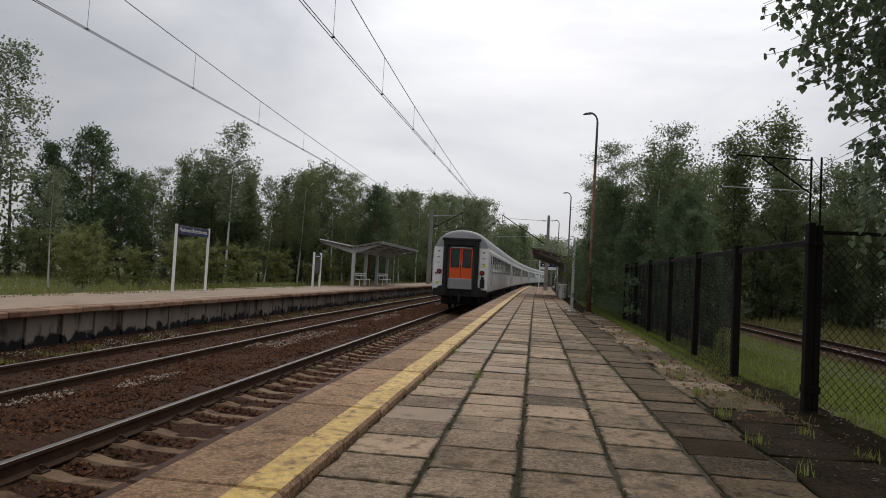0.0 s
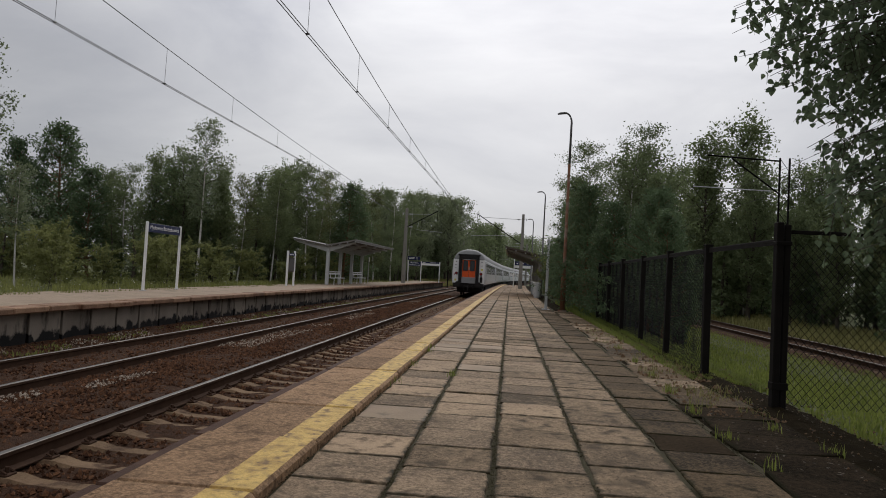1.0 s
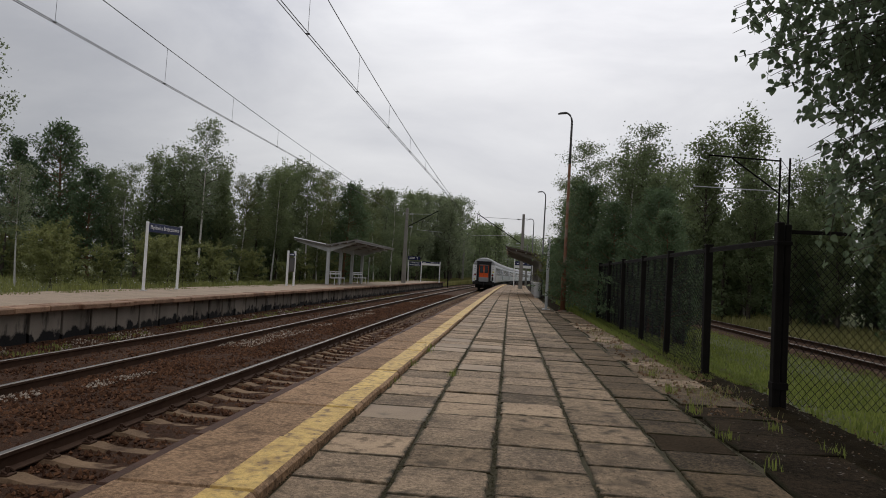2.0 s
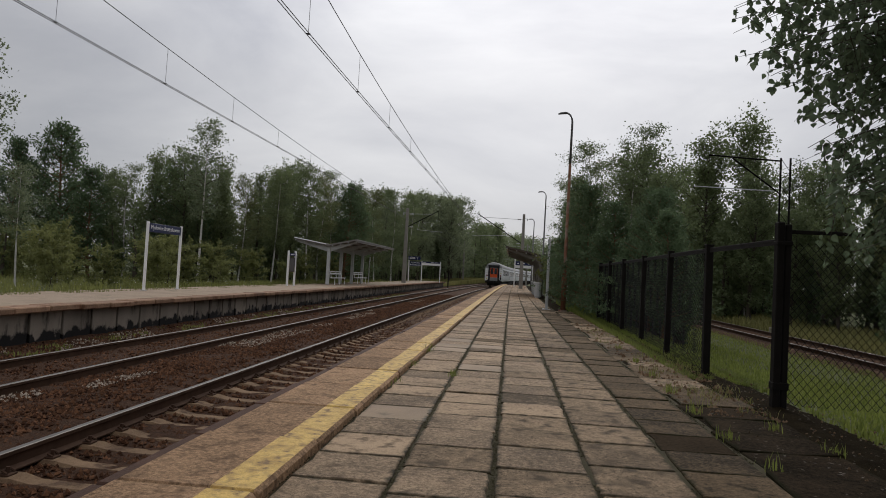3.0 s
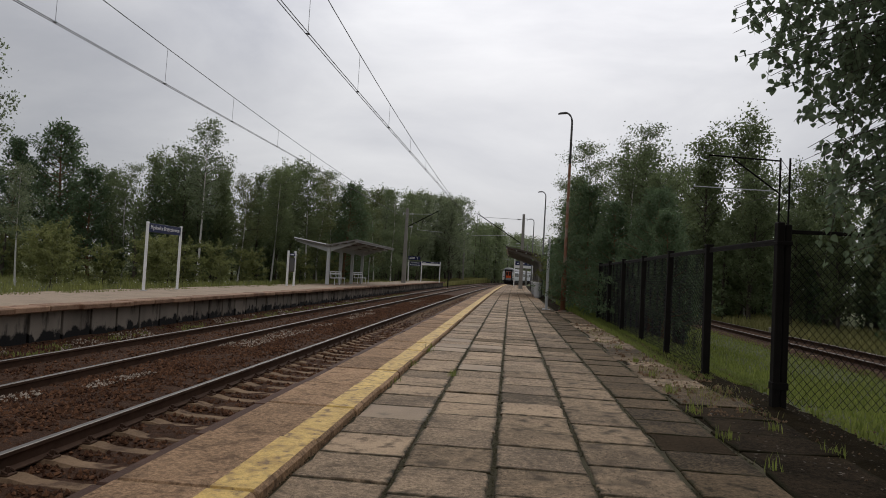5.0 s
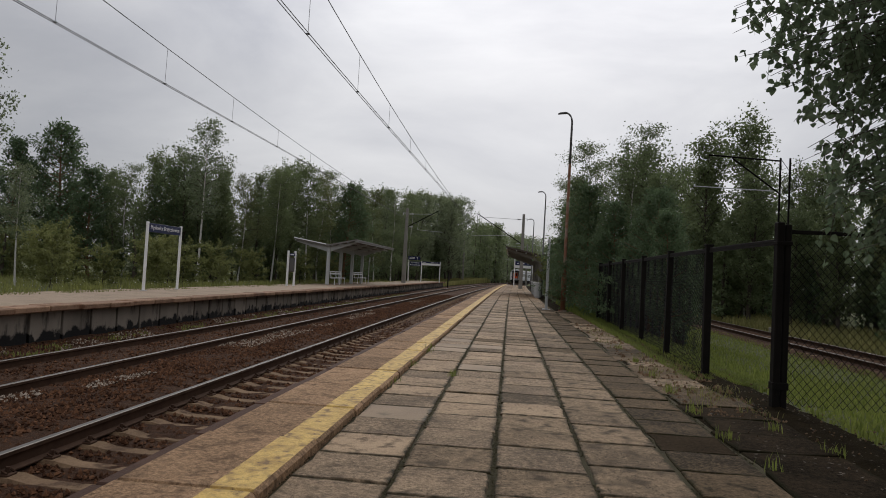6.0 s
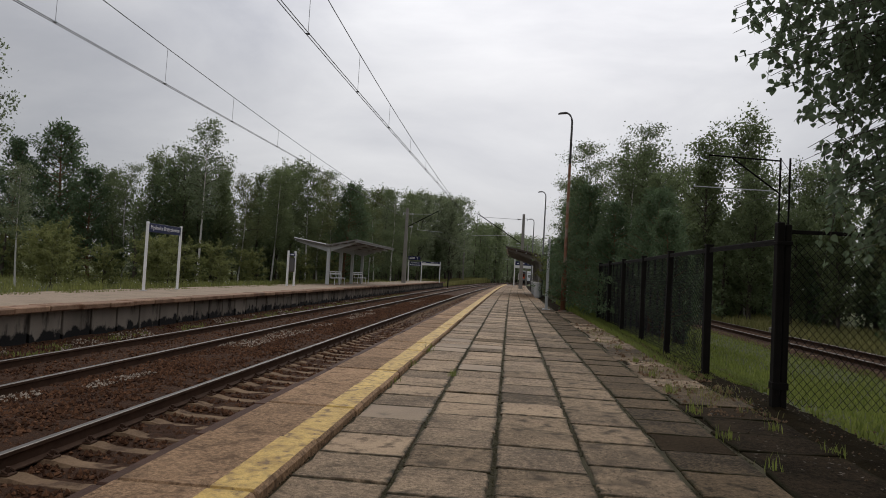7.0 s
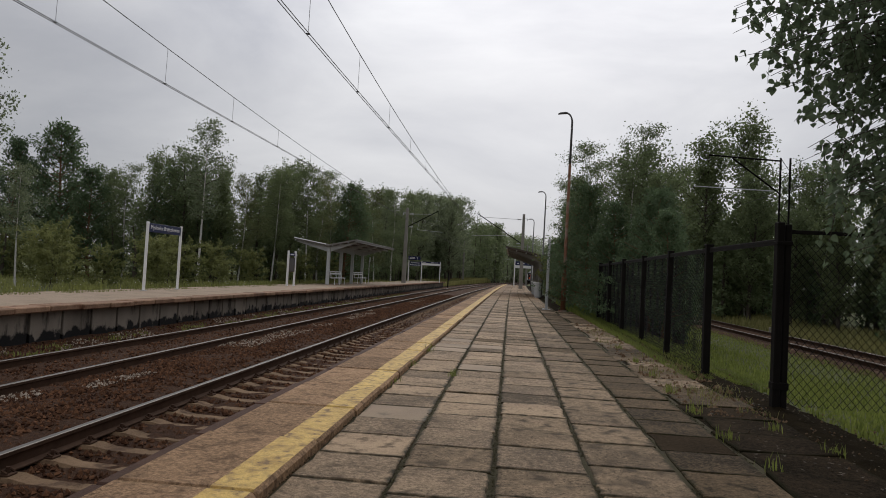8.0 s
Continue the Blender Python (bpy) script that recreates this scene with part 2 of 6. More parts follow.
M_GRASS = leaf_material("grass_blades", (0.104, 0.136, 0.028), (0.30, 0.335, 0.085), 0.5)
M_DRYGRASS = leaf_material("dry_grass", (0.125, 0.130, 0.040), (0.36, 0.33, 0.13), 0.4)
M_MEADOW = leaf_material("meadow_grass", (0.085, 0.105, 0.028), (0.27, 0.275, 0.085), 0.45)
M_SHRUB = leaf_material("pale_shrub_leaves", (0.115, 0.132, 0.046), (0.27, 0.28, 0.105), 0.5)
M_STEEL = material("black_painted_steel", (0.005, 0.0045, 0.004), (0.016, 0.013, 0.011), 6, 0.85, spec=0.12, bump=0.2, fine=60)
M_WIRE = material("fence_wire", (0.006, 0.006, 0.006), (0.018, 0.016, 0.015), 20, 0.6, 0.0, 90, metal=0.3)
M_CABLE = material("overhead_wire_metal", (0.03, 0.03, 0.03), (0.07, 0.065, 0.06), 5, 0.6, 0.0, 40, metal=0.4)
M_WHITE = material("white_painted_metal", (0.70, 0.70, 0.69), (0.86, 0.86, 0.85), 3, 0.45, 0.05, 40)
M_GREYMET = material("galvanised_steel", (0.36, 0.37, 0.37), (0.54, 0.55, 0.55), 5, 0.5, 0.05, 60, metal=0.1)
M_DARKMET = material("dark_steel_roof", (0.045, 0.034, 0.027), (0.10, 0.078, 0.062), 2, 0.6, 0.1, 40)
M_ROOFMET = material("corrugated_roof_metal", (0.12, 0.110, 0.10), (0.23, 0.215, 0.20), 2, 0.7, 0.1, 40, metal=0.0)
M_CONPOLE = material("concrete_mast", (0.16, 0.15, 0.13), (0.30, 0.28, 0.25), 2, 0.85, 0.3, 50)
M_RUST = material("rusty_pole", (0.08, 0.036, 0.019), (0.20, 0.088, 0.042), 3, 0.85, 0.4, 50, stain=(0.20, 0.17, 0.14), stain_scale=1.3, stain_at=0.50)
M_LAMPGREY = material("lamp_pole_paint", (0.055, 0.055, 0.055), (0.13, 0.125, 0.12), 3, 0.6, 0.1, 50)
M_BLUE = material("navy_sign_enamel", (0.006, 0.011, 0.05), (0.012, 0.022, 0.085), 2, 0.4, 0.0, 30)
M_LETTER = material("white_lettering", (0.72, 0.72, 0.72), (0.82, 0.82, 0.82), 2, 0.5, 0.0, 30)
M_BARK = material("dark_bark", (0.03, 0.024, 0.018), (0.10, 0.08, 0.06), 8, 0.9, 0.8, 40, stretch=(1, 1, 0.3), dist=0.02)
M_TWIG = material("birch_twigs", (0.030, 0.021, 0.016), (0.085, 0.062, 0.048), 6, 0.85, 0.3, 40)
M_LIP = material("rusty_edge_strip", (0.040, 0.021, 0.014), (0.098, 0.048, 0.031), 2.5, 0.8, 0.5, 60, per_piece=0.3, stain=(0.17, 0.13, 0.10), stain_scale=9.0, stain_at=0.72, grit=0.3, spec=0.2)
# wet slab, darkened further with the birch's shade put into its colour
M_WETSHADE = material("wet_birch_shade_slab", (0.008, 0.0062, 0.0036), (0.062, 0.043, 0.026), 2.4, 0.95, 0.9, 110, per_piece=0.4, grit=0.8, spec=0.03, stain=(0.070, 0.050, 0.030), stain_scale=1.7, stain_at=0.62, dist=0.006, edge=(0.016, 0.015, 0.007))
M_BIRCH = material("birch_bark", (0.34, 0.32, 0.29), (0.62, 0.60, 0.56), 4, 0.8, 0.3, 30, stain=(0.03, 0.027, 0.024), stain_scale=7, stain_at=0.58, stretch=(1, 1, 3.0))
M_PINEBARK = material("pine_bark", (0.10, 0.05, 0.025), (0.24, 0.13, 0.07), 8, 0.9, 0.8, 40, stretch=(1, 1, 0.4), dist=0.02)
M_LEAF = leaf_material("birch_leaves", (0.096, 0.122, 0.053), (0.208, 0.248, 0.115), 0.56)
M_LEAF2 = leaf_material("yellowing_leaves", (0.095, 0.112, 0.044), (0.205, 0.220, 0.096), 0.54)
# pale leaf; on the far trees its lightness stands in for haze
M_PALELEAF = leaf_material("pale_leaves_far_haze", (0.128, 0.158, 0.090), (0.265, 0.304, 0.176), 0.58)
M_NEEDLE = leaf_material("pine_needles", (0.058, 0.092, 0.046), (0.138, 0.192, 0.094), 0.48)
M_DARKLEAF = leaf_material("dark_foliage", (0.098, 0.126, 0.060), (0.214, 0.258, 0.122), 0.56)
M_LITTER = leaf_material("fallen_leaves", (0.03, 0.02, 0.009), (0.095, 0.06, 0.026), 0.1)
M_FLOWER = leaf_material("white_flowers", (0.5, 0.5, 0.46), (0.75, 0.75, 0.7), 0.3)
M_NEARLEAF = leaf_material("near_birch_leaves", (0.088, 0.126, 0.072), (0.225, 0.282, 0.172), 0.5)
M_COACH = material("grey_white_coach_paint", (0.52, 0.53, 0.55), (0.68, 0.69, 0.71), 1.2, 0.4, 0.03, 20, stain=(0.40, 0.40, 0.41), stain_scale=0.8, stain_at=0.6)
M_COACHROOF = material("grey_coach_roof", (0.17, 0.172, 0.17), (0.28, 0.282, 0.28), 1.2, 0.6, 0.1, 20)
M_RUBBER = material("black_gangway_rubber", (0.006, 0.006, 0.006), (0.02, 0.02, 0.02), 4, 0.7, 0.1, 40)
M_UNDER = material("dirty_underframe", (0.008, 0.007, 0.007), (0.03, 0.027, 0.024), 4, 0.85, 0.3, 40)
M_ORANGE = material("orange_door_paint", (0.62, 0.075, 0.012), (0.80, 0.12, 0.02), 2, 0.45, 0.0, 30)
M_TAN = material("grey_door_sill", (0.20, 0.20, 0.20), (0.32, 0.32, 0.32), 3, 0.6, 0.1, 30)
M_GLASS = material("dark_tinted_glass", (0.012, 0.014, 0.016), (0.03, 0.034, 0.036), 2, 0.08, 0.0, 10)
M_REDLAMP = material("red_lamp_glass", (0.30, 0.012, 0.012), (0.45, 0.03, 0.025), 8, 0.25, 0.0, 30)
M_YELSIGN = material("yellow_sticker", (0.62, 0.55, 0.05), (0.75, 0.66, 0.08), 6, 0.5, 0.0, 30)

# ---------------------------------------------------------------- tools
CURVE_K, CURVE_MAX = 4.96e-6, 0.00105   # the line bends to the right: curvature grows with the distance
_S = np.arange(-60.0, 620.0, 0.5)
_curv = np.clip(_S * CURVE_K, 0.0, CURVE_MAX)
_head = np.cumsum(_curv) * 0.5
_X = np.cumsum(np.sin(_head)) * 0.5
_Y = np.cumsum(np.cos(_head)) * 0.5
_Y -= np.interp(0.0, _S, _Y)


def along(s, x=0.0, z=0.0):
    """A place by its run s along the line, its offset x to the right and its height."""
    h = np.interp(s, _S, _head)
    return Vector((np.interp(s, _S, _X) + x * math.cos(h), np.interp(s, _S, _Y) - x * math.sin(h), z))


def turn_at(s):
    return -math.degrees(np.interp(s, _S, _head))


def at_line(s, x=0.0, z=0.0, rz=0.0):
    p = along(s, x, z)
    return pose(p.x, p.y, p.z, 0, 0, turn_at(s) + rz)


def part(name, bm, mat, parent=None, label="", smooth=False):
    """Links a bmesh as one mesh object, under a thing or a part where one is given."""
    me = bpy.data.meshes.new(name)
    bm.to_mesh(me)
    bm.free()
    for m in (mat if isinstance(mat, (list, tuple)) else [mat]):
        me.materials.append(m)
    if smooth:
        for p in me.polygons:
            p.use_smooth = True
    ob = new(name, me)
    if parent is not None:
        ob.parent = parent
    if label:
        ob["label"] = label
    return ob


def raw(name, verts, faces, mat, parent=None, smooth=False):
    me = bpy.data.meshes.new(name)
    me.from_pydata([tuple(v) for v in verts], [], faces)
    me.update()
    for m in (mat if isinstance(mat, (list, tuple)) else [mat]):
        me.materials.append(m)
    if smooth:
        for p in me.polygons:
            p.use_smooth = True
    ob = new(name, me)
    if parent is not None:
        ob.parent = parent
    return ob


def thing(name, m, label, category, group="", kind=""):
    ob = new(name)
    ob.matrix_basis = m
    return tagged(ob, label, category, group, kind)


def box(bm, x0, x1, y0, y1, z0, z1, bevel=0.0, m=None):
    """A bevelled block."""
    r = bmesh.ops.create_cube(bm, size=1.0)
    vs = r["verts"]
    for v in vs:
        v.co = Vector((x0 + (v.co.x + 0.5) * (x1 - x0), y0 + (v.co.y + 0.5) * (y1 - y0), z0 + (v.co.z + 0.5) * (z1 - z0)))
    if bevel:
        es = list({e for v in vs for e in v.link_edges})
        out = bmesh.ops.bevel(bm, geom=es, offset=bevel, segments=1, affect="EDGES")
        vs = list({v for f in out["faces"] for v in f.verts} | {v for v in vs if v.is_valid})
    if m is not None:
        bmesh.ops.transform(bm, matrix=m, verts=[v for v in vs if v.is_valid])
    return bm


def rod(bm, points, radii, sides=8, cap=True):
    """A round bar that follows points."""
    pts = [Vector(p) for p in points]
    if not isinstance(radii, (list, tuple)):
        radii = [radii] * len(pts)
    rings = []
    for i, p in enumerate(pts):
        d = (pts[min(i + 1, len(pts) - 1)] - pts[max(i - 1, 0)]).normalized()
        a = d.cross(Vector((0, 0, 1)) if abs(d.z) < 0.9 else Vector((0, 1, 0))).normalized()
        b = d.cross(a)
        rings.append([bm.verts.new(p + (a * math.cos(2 * math.pi * k / sides) + b * math.sin(2 * math.pi * k / sides)) * radii[i]) for k in range(sides)])
    for r0, r1 in zip(rings, rings[1:]):
        for k in range(sides):
            bm.faces.new((r0[k], r0[(k + 1) % sides], r1[(k + 1) % sides], r1[k]))
    if cap:
        bm.faces.new(rings[0][::-1])
        bm.faces.new(rings[-1])
    return bm


def sweep(bm, profile, s0, s1, step, mats=None, closed=True, x=0.0, z=0.0):
    """A profile of (x, z) points drawn along the line; faces of the profile's edge i get material mats[i]."""
    n = max(2, int(round((s1 - s0) / step)) + 1)
    rings = [[bm.verts.new(along(s, x + px, z + pz)) for px, pz in profile] for s in np.linspace(s0, s1, n)]
    k = len(profile)
    for r0, r1 in zip(rings, rings[1:]):
        for i in range(k if closed else k - 1):
            f = bm.faces.new((r0[i], r0[(i + 1) % k], r1[(i + 1) % k], r1[i]))
            if mats:
                f.material_index = mats[i]
    if closed:
        bm.faces.new(rings[0])
        bm.faces.new(rings[-1][::-1])
    bmesh.ops.recalc_face_normals(bm, faces=bm.faces)
    return bm


def writing(name, text, size, m, mat, parent, width=None):
    """Flat lettering in the built-in font, as a mesh."""
    cu = bpy.data.curves.new(name, "FONT")
    cu.body, cu.size, cu.align_x, cu.align_y, cu.extrude = text, size, "CENTER", "CENTER", 0.002
    cu.resolution_u = 3
    ob = bpy.data.objects.new(name, cu)
    scene.collection.objects.link(ob)
    bpy.context.view_layer.update()
    me = bpy.data.meshes.new_from_object(ob.evaluated_get(bpy.context.evaluated_depsgraph_get()))
    bpy.data.objects.remove(ob)
    if width:
        w = max(v.co.x for v in me.vertices) - min(v.co.x for v in me.vertices)
        for v in me.vertices:
            v.co.x *= width / w
    me.materials.clear()
    me.materials.append(mat)
    o = new(name, me)
    o.parent = parent
    o.matrix_basis = m
    return o

# ---------------------------------------------------------------- ground and tracks
RAIL_TOP = -0.71
T1, T2, T3 = -3.65, -7.40, 10.72        # the middle of each track
EDGE, KERB = -1.875, -1.095              # near platform: trackside edge, inner side of the coping
FAR_EDGE = -9.10


def ground():
    prof = [(-1800, -0.9), (-120, -0.6), (-40, -0.55), (-18, -0.35), (-14.2, -0.12), (-13.2, -0.06), (-13.0, -1.15), (-9.6, -1.15), (-1.7, -1.15),
            (1.2, -1.15), (1.75, -0.06), (2.4, -0.04), (3.1, -0.12), (4.6, -0.42), (7.0, -0.80), (9.0, -0.92), (12.6, -0.92), (16, -0.75),
            (40, -0.6), (120, -0.6), (1800, -0.9)]
    bm = bmesh.new()
    rings = []
    for s in np.concatenate([np.arange(-58, 130, 3.0), np.arange(130, 610, 12.0)]):
        ring = []
        for x, z in prof:
            j = noise.noise(Vector((x * 0.35, s * 0.35, 0))) * 0.07 if abs(x) > 13.2 or 1.9 < x < 9 else 0
            ring.append(bm.verts.new(along(s, x, z + j)))
        rings.append(ring)
    for a, b in zip(rings, rings[1:]):
        for i in range(len(prof) - 1):
            bm.faces.new((a[i], a[i + 1], b[i + 1], b[i]))
    ob = part("ground", bm, M_GROUND)
    return tagged(ob, "grassy earth ground between tracks and woods", "ground", kind="structure")


ground()


def ballast(name, prof, s0, s1, x=0.0):
    bm = bmesh.new()
    rings = []
    dense = []
    for (xa, za), (xb, zb) in zip(prof, prof[1:]):
        n = max(1, int(abs(xb - xa) / 0.16))
        dense += [(xa + (xb - xa) * i / n, za + (zb - za) * i / n) for i in range(n)]
    dense.append(prof[-1])
    for s in np.concatenate([np.arange(s0, 24, 0.16), np.arange(24, min(s1, 70), 0.8), np.arange(70, s1 + 3, 4.0)]):
        rings.append([bm.verts.new(along(s, x + px, pz + 0.035 * noise.noise(Vector((px * 5, s * 5, 2))) + 0.03 * noise.noise(Vector((px * 1.3, s * 1.1, 7))))) for px, pz in dense])
    for a, b in zip(rings, rings[1:]):
        for i in range(len(dense) - 1):
            bm.faces.new((a[i], a[i + 1], b[i + 1], b[i]))
    ob = part(name, bm, M_BALLAST, smooth=True)
    return tagged(ob, "rust-brown crushed stone track bed", "track bed", kind="structure")


BED = [(-9.45, -0.70), (-9.1, -0.76), (-8.6, -0.85), (-7.4, -0.86), (-6.3, -0.85), (-5.6, -0.80), (-4.95, -0.83), (-4.5, -0.875), (-4.25, -0.915), (-3.6, -0.935), (-2.9, -0.945), (-2.6, -0.985), (-1.85, -1.0)]
ballast("ballast_bed", BED, -6.0, 420.0)
ballast("side_track_bed", [(-1.7, -0.93), (-1.3, -0.88), (0, -0.88), (1.3, -0.88), (1.7, -0.93)], 2.0, 200.0, T3)

RAIL_PROFILE = [(-0.036, 0.0), (-0.030, 0.004), (0.030, 0.004), (0.036, 0.0), (0.036, -0.035), (0.011, -0.052), (0.011, -0.140), (0.072, -0.160), (0.072, -0.172),
                (-0.072, -0.172), (-0.072, -0.160), (-0.011, -0.140), (-0.011, -0.052), (-0.036, -0.035)]
RAIL_MATS = [1, 1, 1, 0, 0, 0, 0, 0, 0, 0, 0, 0, 0, 0]


def sleeper_mesh():
    """A pre-stressed sleeper: high at the rail seats, waisted in the middle."""
    bm = bmesh.new()
    rings = []
    for x, top, wide in ((-1.30, -0.110, 0.12), (-1.28, -0.090, 0.125), (-1.16, -0.080, 0.130), (-1.02, -0.015, 0.135), (-0.92, 0.0, 0.135), (-0.55, 0.0, 0.13), (-0.38, -0.035, 0.115), (0, -0.045, 0.11), (0.38, -0.035, 0.115),
                         (0.55, 0.0, 0.13), (0.92, 0.0, 0.135), (1.02, -0.015, 0.135), (1.16, -0.080, 0.130), (1.28, -0.090, 0.125), (1.30, -0.110, 0.12)):
        rings.append([bm.verts.new((x, y, z)) for y, z in ((-wide - 0.025, -0.2), (-wide, top - 0.03), (-wide + 0.03, top), (wide - 0.03, top), (wide, top - 0.03), (wide + 0.025, -0.2))])
    for a, b in zip(rings, rings[1:]):
        for i in range(6):
            bm.faces.new((a[i], b[i], b[(i + 1) % 6], a[(i + 1) % 6]))
    bm.faces.new(rings[0])
    bm.faces.new(rings[-1][::-1])
    bmesh.ops.recalc_face_normals(bm, faces=bm.faces)
    me = bpy.data.meshes.new("sleeper")
    bm.to_mesh(me)
    bm.free()
    me.materials.append(M_SLEEPER)
    return me


def clip_mesh():
    bm = bmesh.new()
    for sx in (-1, 1):
        box(bm, sx * 0.105 - 0.05, sx * 0.105 + 0.05, -0.065, 0.065, 0.0, 0.022, 0.006)
        rod(bm, [(sx * 0.105, 0, 0.02), (sx * 0.105, 0, 0.075)], 0.020, 6)
        rod(bm, [(sx * 0.14, -0.05, 0.025), (sx * 0.09, -0.045, 0.045), (sx * 0.075, 0, 0.042), (sx * 0.09, 0.045, 0.045), (sx * 0.14, 0.05, 0.025)], 0.012, 5)
    me = bpy.data.meshes.new("rail_fastening")
    bm.to_mesh(me)
    bm.free()
    me.materials.append(M_RAIL)
    return me


SLEEPER, CLIP = sleeper_mesh(), clip_mesh()


def track(name, x, label, s0, s1, sleepers, clips=()):
    t = thing(name, Matrix(), label, "railway track", kind="structure")
    for side in (-0.7535, 0.7535):
        bm = bmesh.new()
        sweep(bm, RAIL_PROFILE, s0, s1, 1.0, RAIL_MATS, True, x + side, RAIL_TOP)
        part("rail", bm, [M_RAIL, M_RAILTOP], t, "worn steel rail with a polished head")
    for s in sleepers:
        o = new("sleeper", SLEEPER)
        o.parent, o.matrix_basis = t, at_line(s + random.uniform(-0.012, 0.012), x, RAIL_TOP - 0.172 + random.uniform(-0.006, 0.004), random.uniform(-0.5, 0.5))
        o["label"] = "weathered concrete sleeper"
    for s in clips:
        o = new("rail_fastening", CLIP)
        o.parent, o.matrix_basis = t, at_line(s, x - 0.7535, RAIL_TOP - 0.172)
    return t


track("main_track", T1, "near track of steel rails on concrete sleepers", -6, 420, np.arange(0.36 - 9 * 0.585, 120, 0.585), np.arange(0.36, 30, 0.585))
track("second_track", T2, "second track of steel rails bedded in ballast", -6, 420, ())
track("side_track", T3, "overgrown side track beyond the fence", 2, 200, np.arange(8, 70, 0.62))


def stones(name, count, s_range, spans, seed, size=(0.013, 0.031), z_of=None, mat=None, label="", clear=False, clump=None):
    """Loose crushed stone, each one an uneven eight-sided lump."""
    rng = np.random.default_rng(seed)
    u = rng.random(count)
    s = s_range[0] + (s_range[1] - s_range[0]) * u ** 1.9
    k = rng.integers(0, len(spans), count)
    sp = np.array(spans)
    x = sp[k, 0] + (sp[k, 1] - sp[k, 0]) * rng.random(count)
    if clear:  # none on the sleepers of the near track
        off = np.abs((s - 0.36 + 0.2925) % 0.585 - 0.2925)
        keep = (x < -5.0) | (off > 0.15)
        s, x, u = s[keep], x[keep], u[keep]
        count = len(s)
    if clump is not None:  # in patches
        keep = np.array([noise.noise(Vector((a * 0.9, b * 0.55, seed))) > clump for a, b in zip(x, s)])
        s, x, u = s[keep], x[keep], u[keep]
        count = len(s)
    z = np.array([z_of(a) for a in x])
    r = rng.uniform(*size, count) * (1 + 0.5 * u)
    base = np.array([(1, 0, 0), (-1, 0, 0), (0, 1, 0), (0, -1, 0), (0, 0, 1), (0, 0, -1)], float)
    v = base[None] * r[:, None, None] * rng.uniform(0.65, 1.2, (count, 6, 1)) + rng.normal(0, 0.17, (count, 6, 3)) * r[:, None, None]
    hx, hh = np.interp(s, _S, _X), np.interp(s, _S, _head)
    px, py = hx + x * np.cos(hh), np.interp(s, _S, _Y) - x * np.sin(hh)
    v += np.stack([px, py, z + r * 0.25], 1)[:, None]
    tri = np.array([(0, 2, 4), (2, 1, 4), (1, 3, 4), (3, 0, 4), (2, 0, 5), (1, 2, 5), (3, 1, 5), (0, 3, 5)])
    f = (tri[None] + 6 * np.arange(count)[:, None, None]).reshape(-1, 3)
    ob = raw(name, v.reshape(-1, 3).tolist(), f.tolist(), mat or M_STONE)
    return tagged(ob, label, "stones", kind="stuff")


def bed_z(x):
    return float(np.interp(x, [p[0] for p in BED], [p[1] for p in BED]))


stones("ballast_stones", 47000, (3.0, 60.0), [(-9.3, -8.2), (-8.1, -6.7), (-6.6, -5.4), (-6.5, -5.0), (-6.5, -4.6), (-5.4, -4.5), (-4.3, -2.7), (-2.85, -2.0)], 3, z_of=bed_z, label="rust-brown crushed stones between the rails", clear=True)

stones("crib_stones", 15000, (2.5, 26.0), [(-3.0, -2.0), (-2.9, -2.3), (-4.3, -3.0)], 9, (0.012, 0.030), bed_z, label="rust-brown stones between the sleepers", clear=True)
stones("pale_gravel", 9000, (6.0, 46.0), [(-6.6, -5.7), (-9.2, -8.3)], 5, (0.006, 0.022), lambda x: bed_z(x) + 0.02, M_PALESTONE, "pale crushed gravel beside the second track", clump=0.09)

# ---------------------------------------------------------------- near platform
COLUMNS = [KERB, -0.559, -0.037, 0.509, 1.046, 1.575]
platform = thing("platform", Matrix(), "old platform paved with worn square concrete slabs", "platform", kind="structure")


def platform_body():
    bm = bmesh.new()
    sweep(bm, [(-1.86, -1.1), (-1.86, -0.075), (-1.15, -0.075), (-1.10, -0.018), (1.62, -0.010), (2.25, -0.016), (2.35, -0.3), (2.35, -1.1)], -25, 98, 1.5, [0, 0, 1, 1, 0, 0, 0, 0])
    part("platform_core", bm, [M_DIRT, M_MOSS], platform, "earth and moss between the slabs")


platform_body()


